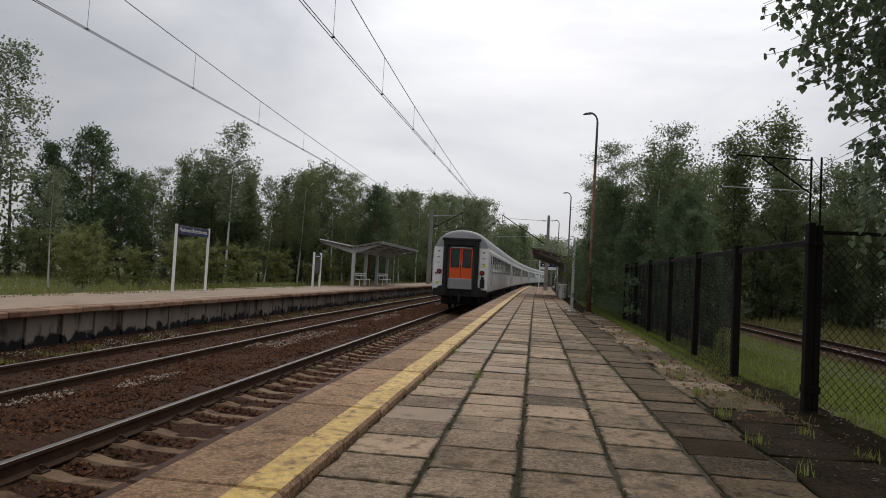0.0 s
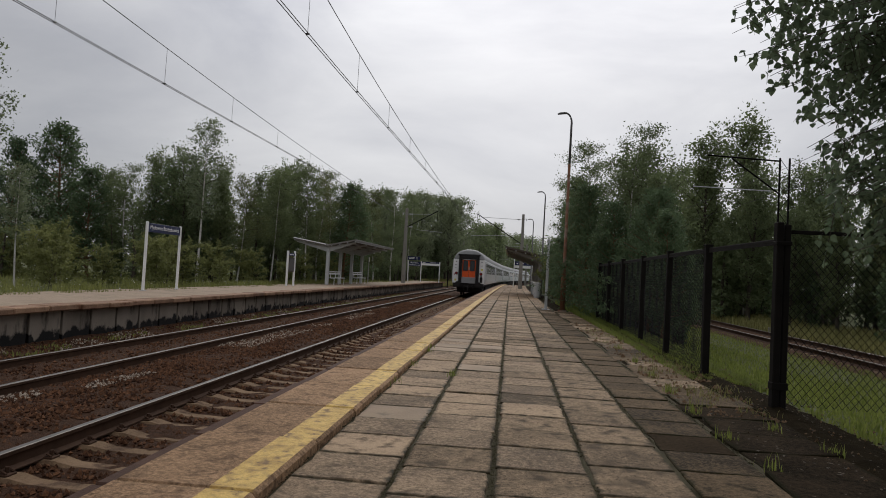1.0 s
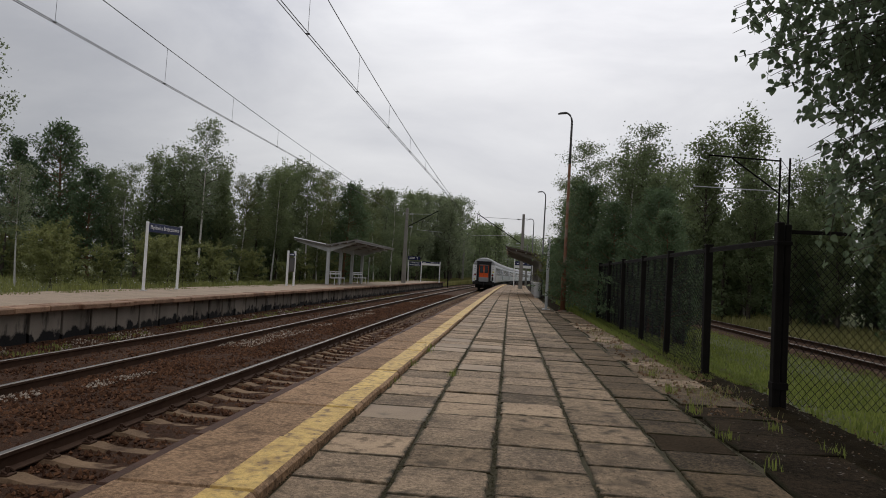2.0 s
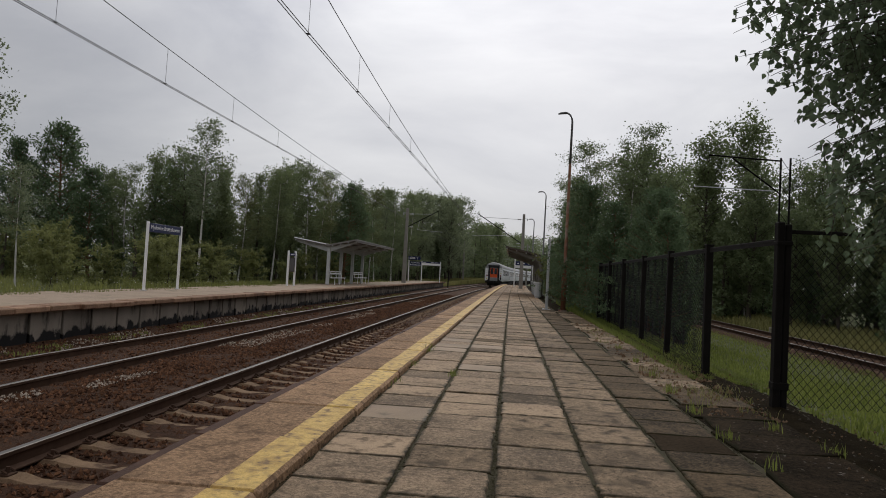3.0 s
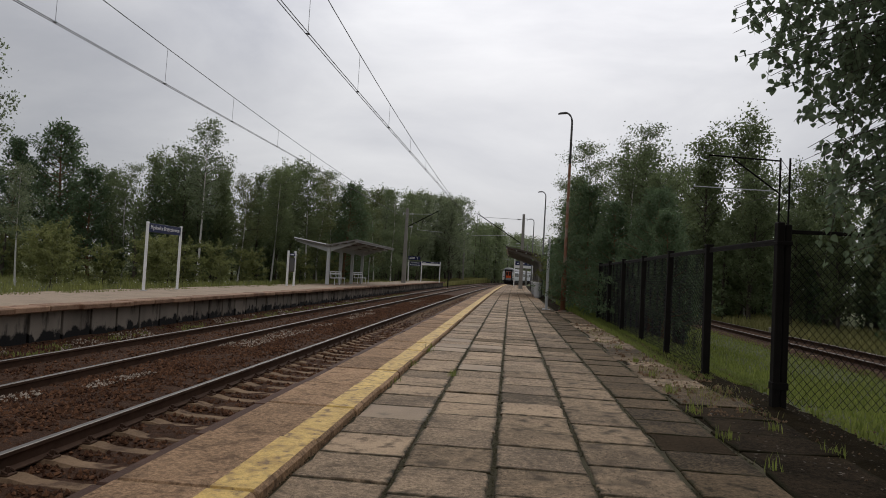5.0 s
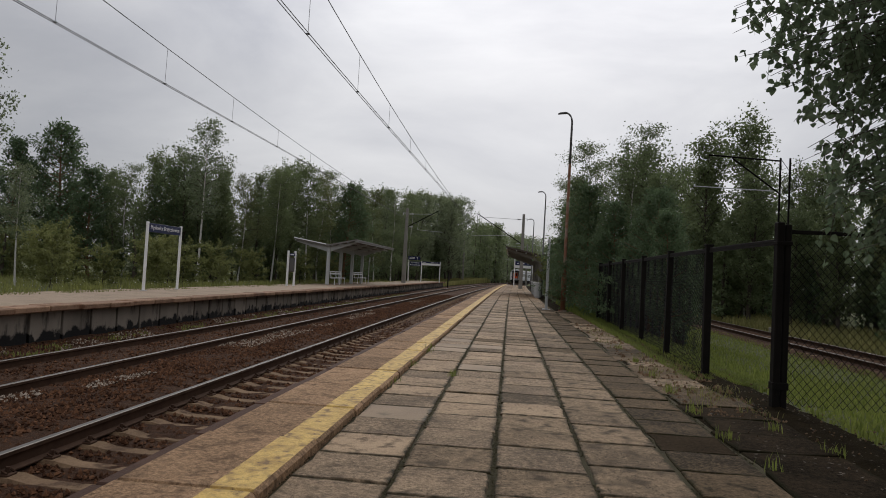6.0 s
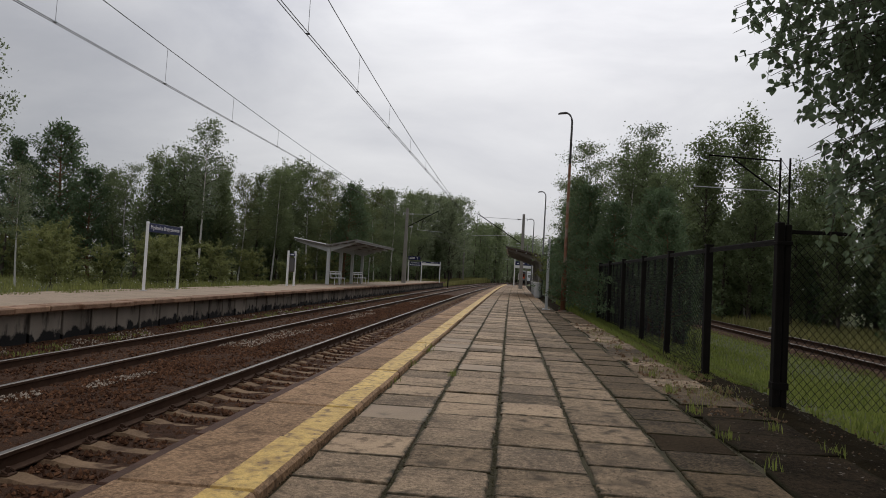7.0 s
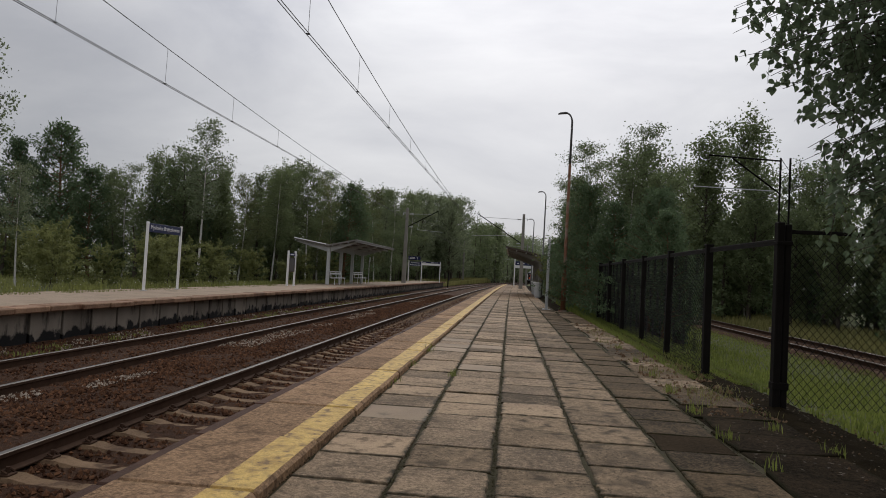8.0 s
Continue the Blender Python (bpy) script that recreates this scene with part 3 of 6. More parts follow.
def slab_mesh(seed, w=0.5, d=0.5, t=0.06, name="paving_slab", mat=None):
    """A cast slab with chipped, softened edges."""
    rng = random.Random(seed)
    bm = bmesh.new()
    c = 0.007
    out = []
    for z, inset in ((-t, 0.0), (-0.006, 0.0), (0.0, c)):
        ring = []
        for i in range(12):
            k, f = divmod(i, 3)
            ca = [(-w / 2, -d / 2), (w / 2, -d / 2), (w / 2, d / 2), (-w / 2, d / 2)]
            a, b = ca[k], ca[(k + 1) % 4]
            q = f / 3
            x, y = a[0] + (b[0] - a[0]) * q, a[1] + (b[1] - a[1]) * q
            ring.append((x, y))
        out.append([bm.verts.new((x * (1 - inset * 2 / w), y * (1 - inset * 2 / d), z)) for x, y in ring])
    for i in range(12):
        n = rng.uniform(-0.004, 0.006) + (0.022 if rng.random() < 0.07 else 0)
        for r in (1, 2):
            v = out[r][i]
            L = math.hypot(v.co.x, v.co.y)
            v.co.x -= v.co.x / L * n
            v.co.y -= v.co.y / L * n
    for a, b in zip(out, out[1:]):
        for i in range(12):
            bm.faces.new((a[i], a[(i + 1) % 12], b[(i + 1) % 12], b[i]))
    bm.faces.new(out[2])
    me = bpy.data.meshes.new(name)
    bm.to_mesh(me)
    bm.free()
    me.materials.append(mat or M_SLAB)
    return me


SLABS = [slab_mesh(i) for i in range(7)]
GREY = [slab_mesh(40 + i, mat=M_GREYSLAB) for i in range(2)]
WET_SHADED = [slab_mesh(80 + i, mat=M_WETSHADE) for i in range(4)]
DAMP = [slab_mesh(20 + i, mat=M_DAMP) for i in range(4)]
WORN = [slab_mesh(60 + i, mat=M_WORN) for i in range(5)]
rows_rng = random.Random(5)


def slab_rows():
    """The slabs as (column, run, depth), with uneven bonds from column to column."""
    rows = []
    for c, (first, pitch) in enumerate(((3.99, 0.510), (3.34, 0.499), (3.95, 0.508), (4.18, 0.572), (4.19, 0.500))):
        for k in range(int(-24 / pitch), int((97 - first) / pitch)):
            a, b = rows_rng.uniform(0.0, 0.010), rows_rng.uniform(0.003, 0.014)
            s = first + k * pitch
            if rows_rng.random() < 0.05:  # a cracked slab, in two pieces
                cut = pitch * rows_rng.uniform(0.35, 0.65)
                rows.append((c, s + a, cut - a))
                rows.append((c, s + cut + 0.006, pitch - cut - b))
            else:
                rows.append((c, s + a, pitch - a - b))
    return rows


def slab_pose(c, s, d):
    w = COLUMNS[c + 1] - COLUMNS[c] - 0.024
    x = (COLUMNS[c] + COLUMNS[c + 1]) / 2 + rows_rng.uniform(-0.005, 0.005)
    m = at_line(s + d / 2, x, rows_rng.uniform(-0.006, 0.005), rows_rng.uniform(-0.5, 0.5))
    return m @ pose(0, 0, 0, rows_rng.uniform(-0.5, 0.5), rows_rng.uniform(-0.6, 0.6), 0) @ Matrix.Diagonal((w / 0.5, d / 0.5, 1, 1))


def lay_slabs():
    far_v, far_f = [], []
    for c, s, d in slab_rows():
        m = slab_pose(c, s, d)
        me = SLABS[rows_rng.randrange(7)]
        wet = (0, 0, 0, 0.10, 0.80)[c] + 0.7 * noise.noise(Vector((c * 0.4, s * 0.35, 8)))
        # nearest outer slabs carry the birch's shade in their colour
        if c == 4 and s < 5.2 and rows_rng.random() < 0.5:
            me = WET_SHADED[rows_rng.randrange(4)]
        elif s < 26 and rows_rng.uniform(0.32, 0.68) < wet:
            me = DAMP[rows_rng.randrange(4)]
        elif s < 26 and rows_rng.random() < (0, 0.10, 0.50, 0.85, 0.9)[c]:
            me = WORN[rows_rng.randrange(5)]
        elif rows_rng.random() < (0.14, 0.08, 0.03, 0, 0)[c]:
            me = GREY[rows_rng.randrange(2)]
        if 2.3 < s < 32.5:
            o = new("paving_slab", me)
            o.parent, o.matrix_basis = platform, m
        else:
            n = len(far_v)
            far_v += [m @ v.co for v in me.vertices]
            far_f += [[n + i for i in p.vertices] for p in me.polygons]
    o = raw("paving_slabs", far_v, far_f, M_SLABS, platform)
    tagged(o, "", "", kind="stuff")


def coping_mesh(seed):
    bm = bmesh.new()
    w, d = KERB - EDGE, 0.985
    rng = random.Random(seed)
    xs = [0.085, 0.10, 0.545, w - 0.025, w]
    zs = [-0.012, 0, 0, 0, -0.02]
    rings = []
    for y, dz in ((-d / 2, -0.012), (-d / 2 + 0.012, 0), (-0.2, 0), (0.17, 0), (d / 2 - 0.012, 0), (d / 2, -0.012)):
        ring = [bm.verts.new((x + (rng.uniform(-0.008, 0.004) if i == 4 else 0), y, z + dz)) for i, (x, z) in enumerate(zip(xs, zs))]
        lower = [bm.verts.new((w, y, -0.14)), bm.verts.new((0.085, y, -0.14))]
        rings.append(ring + lower)
    for a, b in zip(rings, rings[1:]):
        for i in range(7):
            f = bm.faces.new((a[i], a[(i + 1) % 7], b[(i + 1) % 7], b[i]))
            f.material_index = 1 if i == 2 else 0
    bm.faces.new(rings[0])
    bm.faces.new(rings[-1][::-1])
    bmesh.ops.recalc_face_normals(bm, faces=bm.faces)
    me = bpy.data.meshes.new("coping_slab")
    bm.to_mesh(me)
    bm.free()
    me.materials.append(M_COPING)
    me.materials.append(M_YELLOW)
    return me


def lay_coping():
    meshes = [coping_mesh(i) for i in range(5)]
    bm = bmesh.new()
    box(bm, -0.015, 0.09, -0.492, 0.492, -0.12, 0.026, 0.010)
    strip = bpy.data.meshes.new("edge_strip")
    bm.to_mesh(strip)
    bm.free()
    strip.materials.append(M_LIP)
    for i, s in enumerate(np.arange(-9.6, 98, 1.0)):
        o = new("coping_slab", meshes[i % 5])
        o.parent = platform
        o.matrix_basis = at_line(s + 0.14, EDGE, 0.05 + random.uniform(-0.006, 0.006), random.uniform(-0.25, 0.25)) @ pose(0, 0, 0, random.uniform(-0.2, 0.2), 0, 0)
        o["label"] = "edge slab with a worn yellow safety line"
        o = new("edge_strip", strip)
        o.parent, o["label"] = platform, "rust-brown strip under the platform edge"
        o.matrix_basis = at_line(s + 0.14, EDGE + random.uniform(-0.008, 0.008), random.uniform(-0.006, 0.006), random.uniform(-0.3, 0.3))


lay_coping()
lay_slabs()


def verge_slabs():
    """Broken, sunken slabs along the platform's planted side."""
    rng = random.Random(12)
    for s in np.arange(2.3, 24, 0.56):
        x = 1.92 + rng.uniform(-0.07, 0.08)
        # up to 6.4 m the slab colour holds wet and birch shade
        o = new("paving_slab", WET_SHADED[rng.randrange(4)] if s < 6.4 else DAMP[rng.randrange(4)] if rng.random() < 0.4 else WORN[rng.randrange(5)])
        o.parent, o["label"] = platform, "sunken broken slab on the verge"
        o.matrix_basis = at_line(s, x, 0.006 + rng.uniform(-0.008, 0.008), rng.uniform(-4, 4)) @ pose(0, 0, 0, rng.uniform(-1.4, 1.4), rng.uniform(-1.2, 1.2), 0) @ Matrix.Diagonal((1.34, 1.12, 1, 1))
    # this one too has wet and birch shade in its colour
    o = new("paving_slab", WET_SHADED[2])
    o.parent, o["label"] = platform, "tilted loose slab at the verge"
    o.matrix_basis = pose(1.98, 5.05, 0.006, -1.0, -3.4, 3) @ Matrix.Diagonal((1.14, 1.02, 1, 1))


verge_slabs()


def joint_moss():
    """Moss and crumbs that fill the joints and creep over the slab edges."""
    rng = np.random.default_rng(31)
    pts = []
    for x in COLUMNS:
        n = 1500 if x > -0.9 else 900
        s = 2.0 + 38 * rng.random(n) ** 1.7
        keep = np.array([noise.noise(Vector((x * 3, a * 0.8, 4))) > -0.25 for a in s])
        s = s[keep]
        pts += [(a, x + d, r) for a, d, r in zip(s, rng.normal(0, 0.008, len(s)), rng.uniform(0.004, 0.010, len(s)))]
    for c, (first, pitch) in enumerate(((3.99, 0.510), (3.34, 0.499), (3.95, 0.508), (4.18, 0.572), (4.19, 0.500))):
        for k in range(30):
            n = int(rng.integers(0, 34))
            w0 = rng.uniform(0, 0.6)
            q = rng.uniform(w0, min(1.0, w0 + 0.55), n)
            pts += [(first + (k - 3) * pitch + d, COLUMNS[c] + (COLUMNS[c + 1] - COLUMNS[c]) * u, r) for u, d, r in zip(q, rng.normal(0, 0.005, n), rng.uniform(0.003, 0.007, n))]
    base = np.array([(1, 0, 0), (-1, 0, 0), (0, 1, 0), (0, -1, 0), (0, 0, 0.5), (0, 0, -0.5)])
    v, f = [], []
    tri = ((0, 2, 4), (2, 1, 4), (1, 3, 4), (3, 0, 4), (2, 0, 5), (1, 2, 5), (3, 1, 5), (0, 3, 5))
    for s, x, r in pts:
        p = np.array(along(s, x, -0.004))
        n = len(v)
        v.extend((p + base * r * rng.uniform(0.6, 1.5, (6, 1))).tolist())
        f.extend([(n + a, n + b, n + c) for a, b, c in tri])
    tagged(raw("joint_moss", v, f, M_MOSS, platform), kind="stuff")


joint_moss()



def verge_soil():
    """Dark trodden earth between the broken slabs and the fence."""
    bm = bmesh.new()
    xs = np.arange(2.12, 3.25, 0.09)
    rings = []
    for s in np.arange(-4, 22, 0.12):
        rings.append([bm.verts.new(along(s, x, float(np.interp(x, [2.1, 2.25, 2.6, 3.2], [-0.10, -0.012, 0.005, -0.16])) + 0.035 * noise.noise(Vector((x * 6, s * 6, 3))))) for x in xs])
    for a, b in zip(rings, rings[1:]):
        for i in range(len(xs) - 1):
            bm.faces.new((a[i], a[i + 1], b[i + 1], b[i]))
    tagged(part("verge_soil", bm, M_DIRT, smooth=True), "dark damp earth along the fence", "soil", kind="structure")
    rng = np.random.default_rng(44)
    n = 2600
    s, x = 2.0 + 12 * rng.random(n) ** 1.3, rng.uniform(1.6, 3.0, n)
    p = np.array([(*along(a, b)[:2], (-0.006 if b > 2.2 else 0.0) + rng.uniform(0, 0.015)) for a, b in zip(s, x)])
    a = rng.normal(0, 1, (n, 3)) * np.array([1, 1, 0.15])
    a /= np.linalg.norm(a, axis=1)[:, None]
    b = np.cross(a, np.array([0, 0, 1.0]))
    L = rng.uniform(0.005, 0.016, n)[:, None]
    v = np.stack([p - a * L, p + b * L * 0.6, p + a * L, p - b * L * 0.6], 1).reshape(-1, 3)
    tagged(raw("leaf_litter", v.tolist(), np.arange(4 * n).reshape(-1, 4).tolist(), M_LITTER), "fallen leaves and crumbs on the verge", "litter", kind="stuff")
    stones("verge_rubble", 420, (6.0, 18.0), [(1.62, 2.4)], 47, (0.008, 0.03), lambda q: -0.006, M_SLEEPER, "crumbled concrete along the verge")
    stones("verge_pebbles", 260, (2.5, 14.0), [(2.15, 3.0)], 46, (0.004, 0.011), lambda q: 0.0, M_SLEEPER, "pale pebbles on the dark verge")


verge_soil()

# ---------------------------------------------------------------- far platform
far_platform = thing("far_platform", Matrix(), "opposite platform with stained concrete wall and brown edge slabs", "platform", kind="structure")


def build_far_platform():
    bm = bmesh.new()
    sweep(bm, [(-13.1, -1.1), (-13.1, -0.02), (-11.0, 0.0), (-9.62, 0.0), (-9.62, -0.1), (-9.42, -0.1), (-9.42, -1.1)], -25, 90, 1.5, [0, 1, 1, 0, 0, 0, 0])
    part("platform_core", bm, [M_DIRT, M_FARTOP], far_platform, "pale trodden paving with weeds")
    bm = bmesh.new()
    box(bm, -0.055, 0.0, -0.478, 0.478, -1.05, -0.095, 0.012)
    box(bm, -0.03, 0.018, -0.478, -0.40, -1.05, -0.095, 0.008)
    me = bpy.data.meshes.new("wall_panel")
    bm.to_mesh(me)
    bm.free()
    me.materials.append(M_PANEL)
    bm = bmesh.new()
    box(bm, -0.52, 0.0, -0.484, 0.484, -0.10, 0.018, 0.018)
    ce = bpy.data.meshes.new("edge_slab")
    bm.to_mesh(ce)
    bm.free()
    ce.materials.append(M_FAREDGE)
    for s in np.arange(-8, 89.6, 1.0):
        o = new("wall_panel", me)
        o.parent, o.matrix_basis = far_platform, at_line(s, FAR_EDGE - 0.25, random.uniform(-0.01, 0.01), random.uniform(-0.4, 0.4))
        o["label"] = "concrete wall panel streaked black"
        o = new("edge_slab", ce)
        o.parent, o.matrix_basis = far_platform, at_line(s + 0.3, FAR_EDGE + random.uniform(-0.02, 0.02), random.uniform(-0.008, 0.008), random.uniform(-0.3, 0.3))


build_far_platform()

# ---------------------------------------------------------------- plants


def leaf_quads(p, size, rng, stretch=1.0, droop=0.0, flat=0.0):
    """Rhombic leaves at the points p, turned at random."""
    n = len(p)
    a = rng.normal(0, 1, (n, 3))
    a[:, 2] = a[:, 2] * (1 - flat) - droop
    a /= np.linalg.norm(a, axis=1)[:, None]
    b = np.cross(a, rng.normal(0, 0.75, (n, 3)) + np.array([0, 0, 1.0]))  # blades turn to the sky
    b /= np.linalg.norm(b, axis=1)[:, None] + 1e-9
    L = (size * rng.uniform(0.6, 1.35, n))[:, None]
    c = np.cross(a, b)
    v = np.stack([p - a * L * 0.5 * stretch, p + b * L * 0.36 - a * L * 0.08 * stretch + c * L * 0.08, p + a * L * 0.55 * stretch, p - b * L * 0.36 - a * L * 0.08 * stretch + c * L * 0.08], 1).reshape(-1, 3)
    f = np.arange(4 * n).reshape(-1, 4)
    return v, f


def tree(kind, h, seed, leaves, leaf=0.14, mat=None, bark=None, name="tree", spread=0.22, base=0.25, label="", category="tree"):
    """A tapered, bending trunk, limbs with twigs, and a crown of single leaves. Returns the thing, at the origin."""
    rng = np.random.default_rng(seed)
    t = thing(name, Matrix(), label, category)
    lean = rng.normal(0, 0.035, 2)
    wob = rng.normal(0, 0.02 * h, (2, 3))

    def trunk_at(q):
        return np.array([lean[0] * h * q + wob[0, 0] * math.sin(q * 3.1) + wob[0, 1] * math.sin(q * 7) * 0.3, lean[1] * h * q + wob[1, 0] * math.sin(q * 2.7) + wob[1, 1] * math.sin(q * 6) * 0.3, h * q])

    r0 = h * (0.0078 if kind == "birch" else 0.015)
    bm = bmesh.new()
    rod(bm, [(0, 0, -0.5)] + [tuple(trunk_at(q)) for q in np.linspace(0.0, 0.98, 12)], [r0 * 1.25] + [r0 * (1.05 - 0.97 * q) for q in np.linspace(0, 0.98, 12)], 8)
    part("trunk", bm, bark or M_BARK, t, smooth=True)
    pts, bm = [], bmesh.new()
    n_limb = {"birch": 50, "pine": 74, "bush": 26, "poplar": 50}[kind]
    ph = rng.uniform(0, 6.3)
    for i in range(n_limb):
        q = base + (0.97 - base) * ((i + rng.random()) / n_limb)
        g = (q - base) / (1 - base)
        az = ph + i * 2.4 + rng.normal(0, 0.4)
        if kind == "pine":
            L, up, sag = h * spread * (1.03 - g) ** 0.68 * rng.uniform(0.70, 1.15) + 0.18, rng.uniform(0.0, 0.35) + 0.45 * g, -0.14
        elif kind == "birch":
            L, up, sag = h * spread * (0.42 + 1.2 * g * (1.15 - g) * 1.6) * rng.uniform(0.55, 1.25) * (1.1 - 0.62 * g), rng.uniform(0.45, 1.0), 0.42
        elif kind == "poplar":
            L, up, sag = h * spread * (0.5 + 1.5 * g * (1.1 - g)) * rng.uniform(0.6, 1.25) * (1.1 - 0.5 * g), rng.uniform(0.6, 1.2), 0.1
        else:
            L, up, sag = h * spread * rng.uniform(0.6, 1.2), rng.uniform(0.3, 1.1), 0.15
        o = trunk_at(q)
        d = np.array([math.cos(az) * math.cos(up), math.sin(az) * math.cos(up), math.sin(up)])
        limb = [o + d * L * w + np.array([0, 0, -sag * L * w * w]) for w in (0, 0.35, 0.7, 1.0)]
        rod(bm, [tuple(x) for x in limb], [r0 * 0.34 * (1.1 - 0.7 * g), r0 * 0.24 * (1.1 - 0.7 * g), r0 * 0.15, r0 * 0.05], 4, False)
        k = max(4, int(leaves / n_limb * (0.35 + L / (h * spread))))
        # twigs carry the leaves in clumps with gaps between
        n_tw = max(4, int(k / 15))
        for _ in range(n_tw):
            w = rng.uniform(0.28, 1.05)
            c = o + d * L * w + np.array([0, 0, -sag * L * w * w])
            td = rng.normal(0, 1, 3) * np.array([1, 1, 0.5]) + d * 0.6 + np.array([0, 0, -0.75 if kind == "birch" else 0.15])
            td /= np.linalg.norm(td)
            tl = L * rng.uniform(0.16, 0.42) + 0.12
            m = int(k / n_tw * rng.uniform(0.6, 1.4)) + 1
            along_t = rng.random(m)[:, None]
            pts.append(c + td * tl * along_t + rng.normal(0, {"birch": 0.15, "poplar": 0.19, "pine": 0.17, "bush": 0.10}[kind] * (h / 10) ** 0.5, (m, 3)))
    tagged(part("branching", bm, M_TWIG if kind == "birch" else bark or M_BARK, t), kind="stuff")
    p = np.concatenate(pts)
    v, f = leaf_quads(p, leaf, rng, 1.0 if kind != "pine" else 1.9, 0.5 if kind == "birch" else -0.3 if kind == "pine" else 0.1)
    raw("crown", v.tolist(), f.tolist(), mat or M_LEAF, t)
    return t


def woods(name, spots, seed, mat, label, leaf=0.42, count=700):
    """Far woods: trunks and uneven crowns of many leaf clumps in one mass."""
    rng = np.random.default_rng(seed)
    vs, fs, n = [], [], 0
    bm = bmesh.new()
    for x, y, z, h in spots:
        rod(bm, [(x, y, z - 0.5), (x + rng.normal(0, 0.15), y, z + h * 0.5), (x + rng.normal(0, 0.3), y, z + h * 0.92)], [0.13, 0.09, 0.03], 5, False)
        k = int(count * rng.uniform(0.7, 1.3))
        nc = 70
        g = rng.random(nc) ** 0.9
        rad = h * 0.20 * (0.35 + 1.5 * g * (1.12 - g)) * rng.uniform(0.7, 1.25)
        az = rng.uniform(0, 6.3, nc)
        rr = rad * rng.uniform(0.3, 1.0, nc)
        cc = np.stack([x + np.cos(az) * rr, y + np.sin(az) * rr, z + h * (0.04 + 0.94 * g)], 1)
        j = rng.integers(0, nc, k)
        p = cc[j] + rng.normal(0, 1, (k, 3)) * np.array([0.07, 0.07, 0.05]) * h * 0.55
        p[:, 2] = np.minimum(p[:, 2], z + h * 1.02)
        v, f = leaf_quads(p, leaf, rng, 1.0, 0.2)
        vs.append(v)
        fs.append(f + n)
        n += len(v)
    ob = raw(name, np.concatenate(vs).tolist(), np.concatenate(fs).tolist(), mat)
    tagged(ob, label, "woods", kind="stuff")
    part("trunks", bm, M_BARK, ob)
    return ob


def blades(name, spots, seed, height, mat, label, width=0.006, lean=0.45):
    """Grass: each blade a bent, pointed strip. spots: n x 3 places."""
    rng = np.random.default_rng(seed)
    n = len(spots)
    a = rng.uniform(0, 6.3, n)
    side = np.stack([np.cos(a), np.sin(a), np.zeros(n)], 1)
    fwd = np.stack([-np.sin(a), np.cos(a), np.zeros(n)], 1)
    H = (height * rng.uniform(0.45, 1.3, n))[:, None]
    w = width * rng.uniform(0.7, 1.5, n)[:, None]
    ln = rng.uniform(0.1, 1.0, n)[:, None] * lean
    up = np.array([0, 0, 1.0])
    mid = spots + up * H * 0.6 + fwd * H * ln * 0.35
    top = spots + up * H * 0.95 + fwd * H * ln
    v = np.stack([spots - side * w, spots + side * w, mid + side * w * 0.8, mid - side * w * 0.8, top], 1).reshape(-1, 3)
    q = 5 * np.arange(n)[:, None]
    f = (q + np.array([0, 1, 2, 3])).tolist() + (q + np.array([3, 2, 4])).tolist()
    ob = raw(name, v.tolist(), f, mat)
    return tagged(ob, label, "grass", kind="stuff")


def scatter(seed, n, x0, x1, s0, s1, z_of, near=1.6, clump=0.0, freq=1.7):
    rng = np.random.default_rng(seed)
    x = rng.uniform(x0, x1, n)
    s = s0 + (s1 - s0) * rng.random(n) ** near
    if clump:
        keep = np.array([noise.noise(Vector((a * freq, b * freq, seed))) > clump for a, b in zip(x, s)])
        x, s = x[keep], s[keep]
    return np.array([(*along(b, a)[:2], z_of(a)) for a, b in zip(x, s)])


def right_z(x):
    return float(np.interp(x, [1.75, 2.4, 3.1, 4.6, 7.0, 9.0, 12.6, 16], [-0.06, -0.04, -0.12, -0.42, -0.80, -0.92, -0.92, -0.75])) - 0.03


def left_z(x):
    return float(np.interp(x, [-40, -18, -14.2, -13.2, -13.1, -9], [-0.55, -0.35, -0.12, -0.06, -0.02, 0.0])) - 0.03


def plant(proto, spots):
    """Copies of a tree at (x, y, turn, size)."""
    out = []
    for x, y, rz, k in spots:
        z = left_z(x) if x < -9 else right_z(x)
        c = copy_thing(proto, pose(x, y, z, 0, 0, rz))
        c.scale = (k, k, k)
        out.append(c)
    return out


def remove_proto(ob):
    for o in (*ob.children_recursive, ob):
        bpy.data.objects.remove(o)


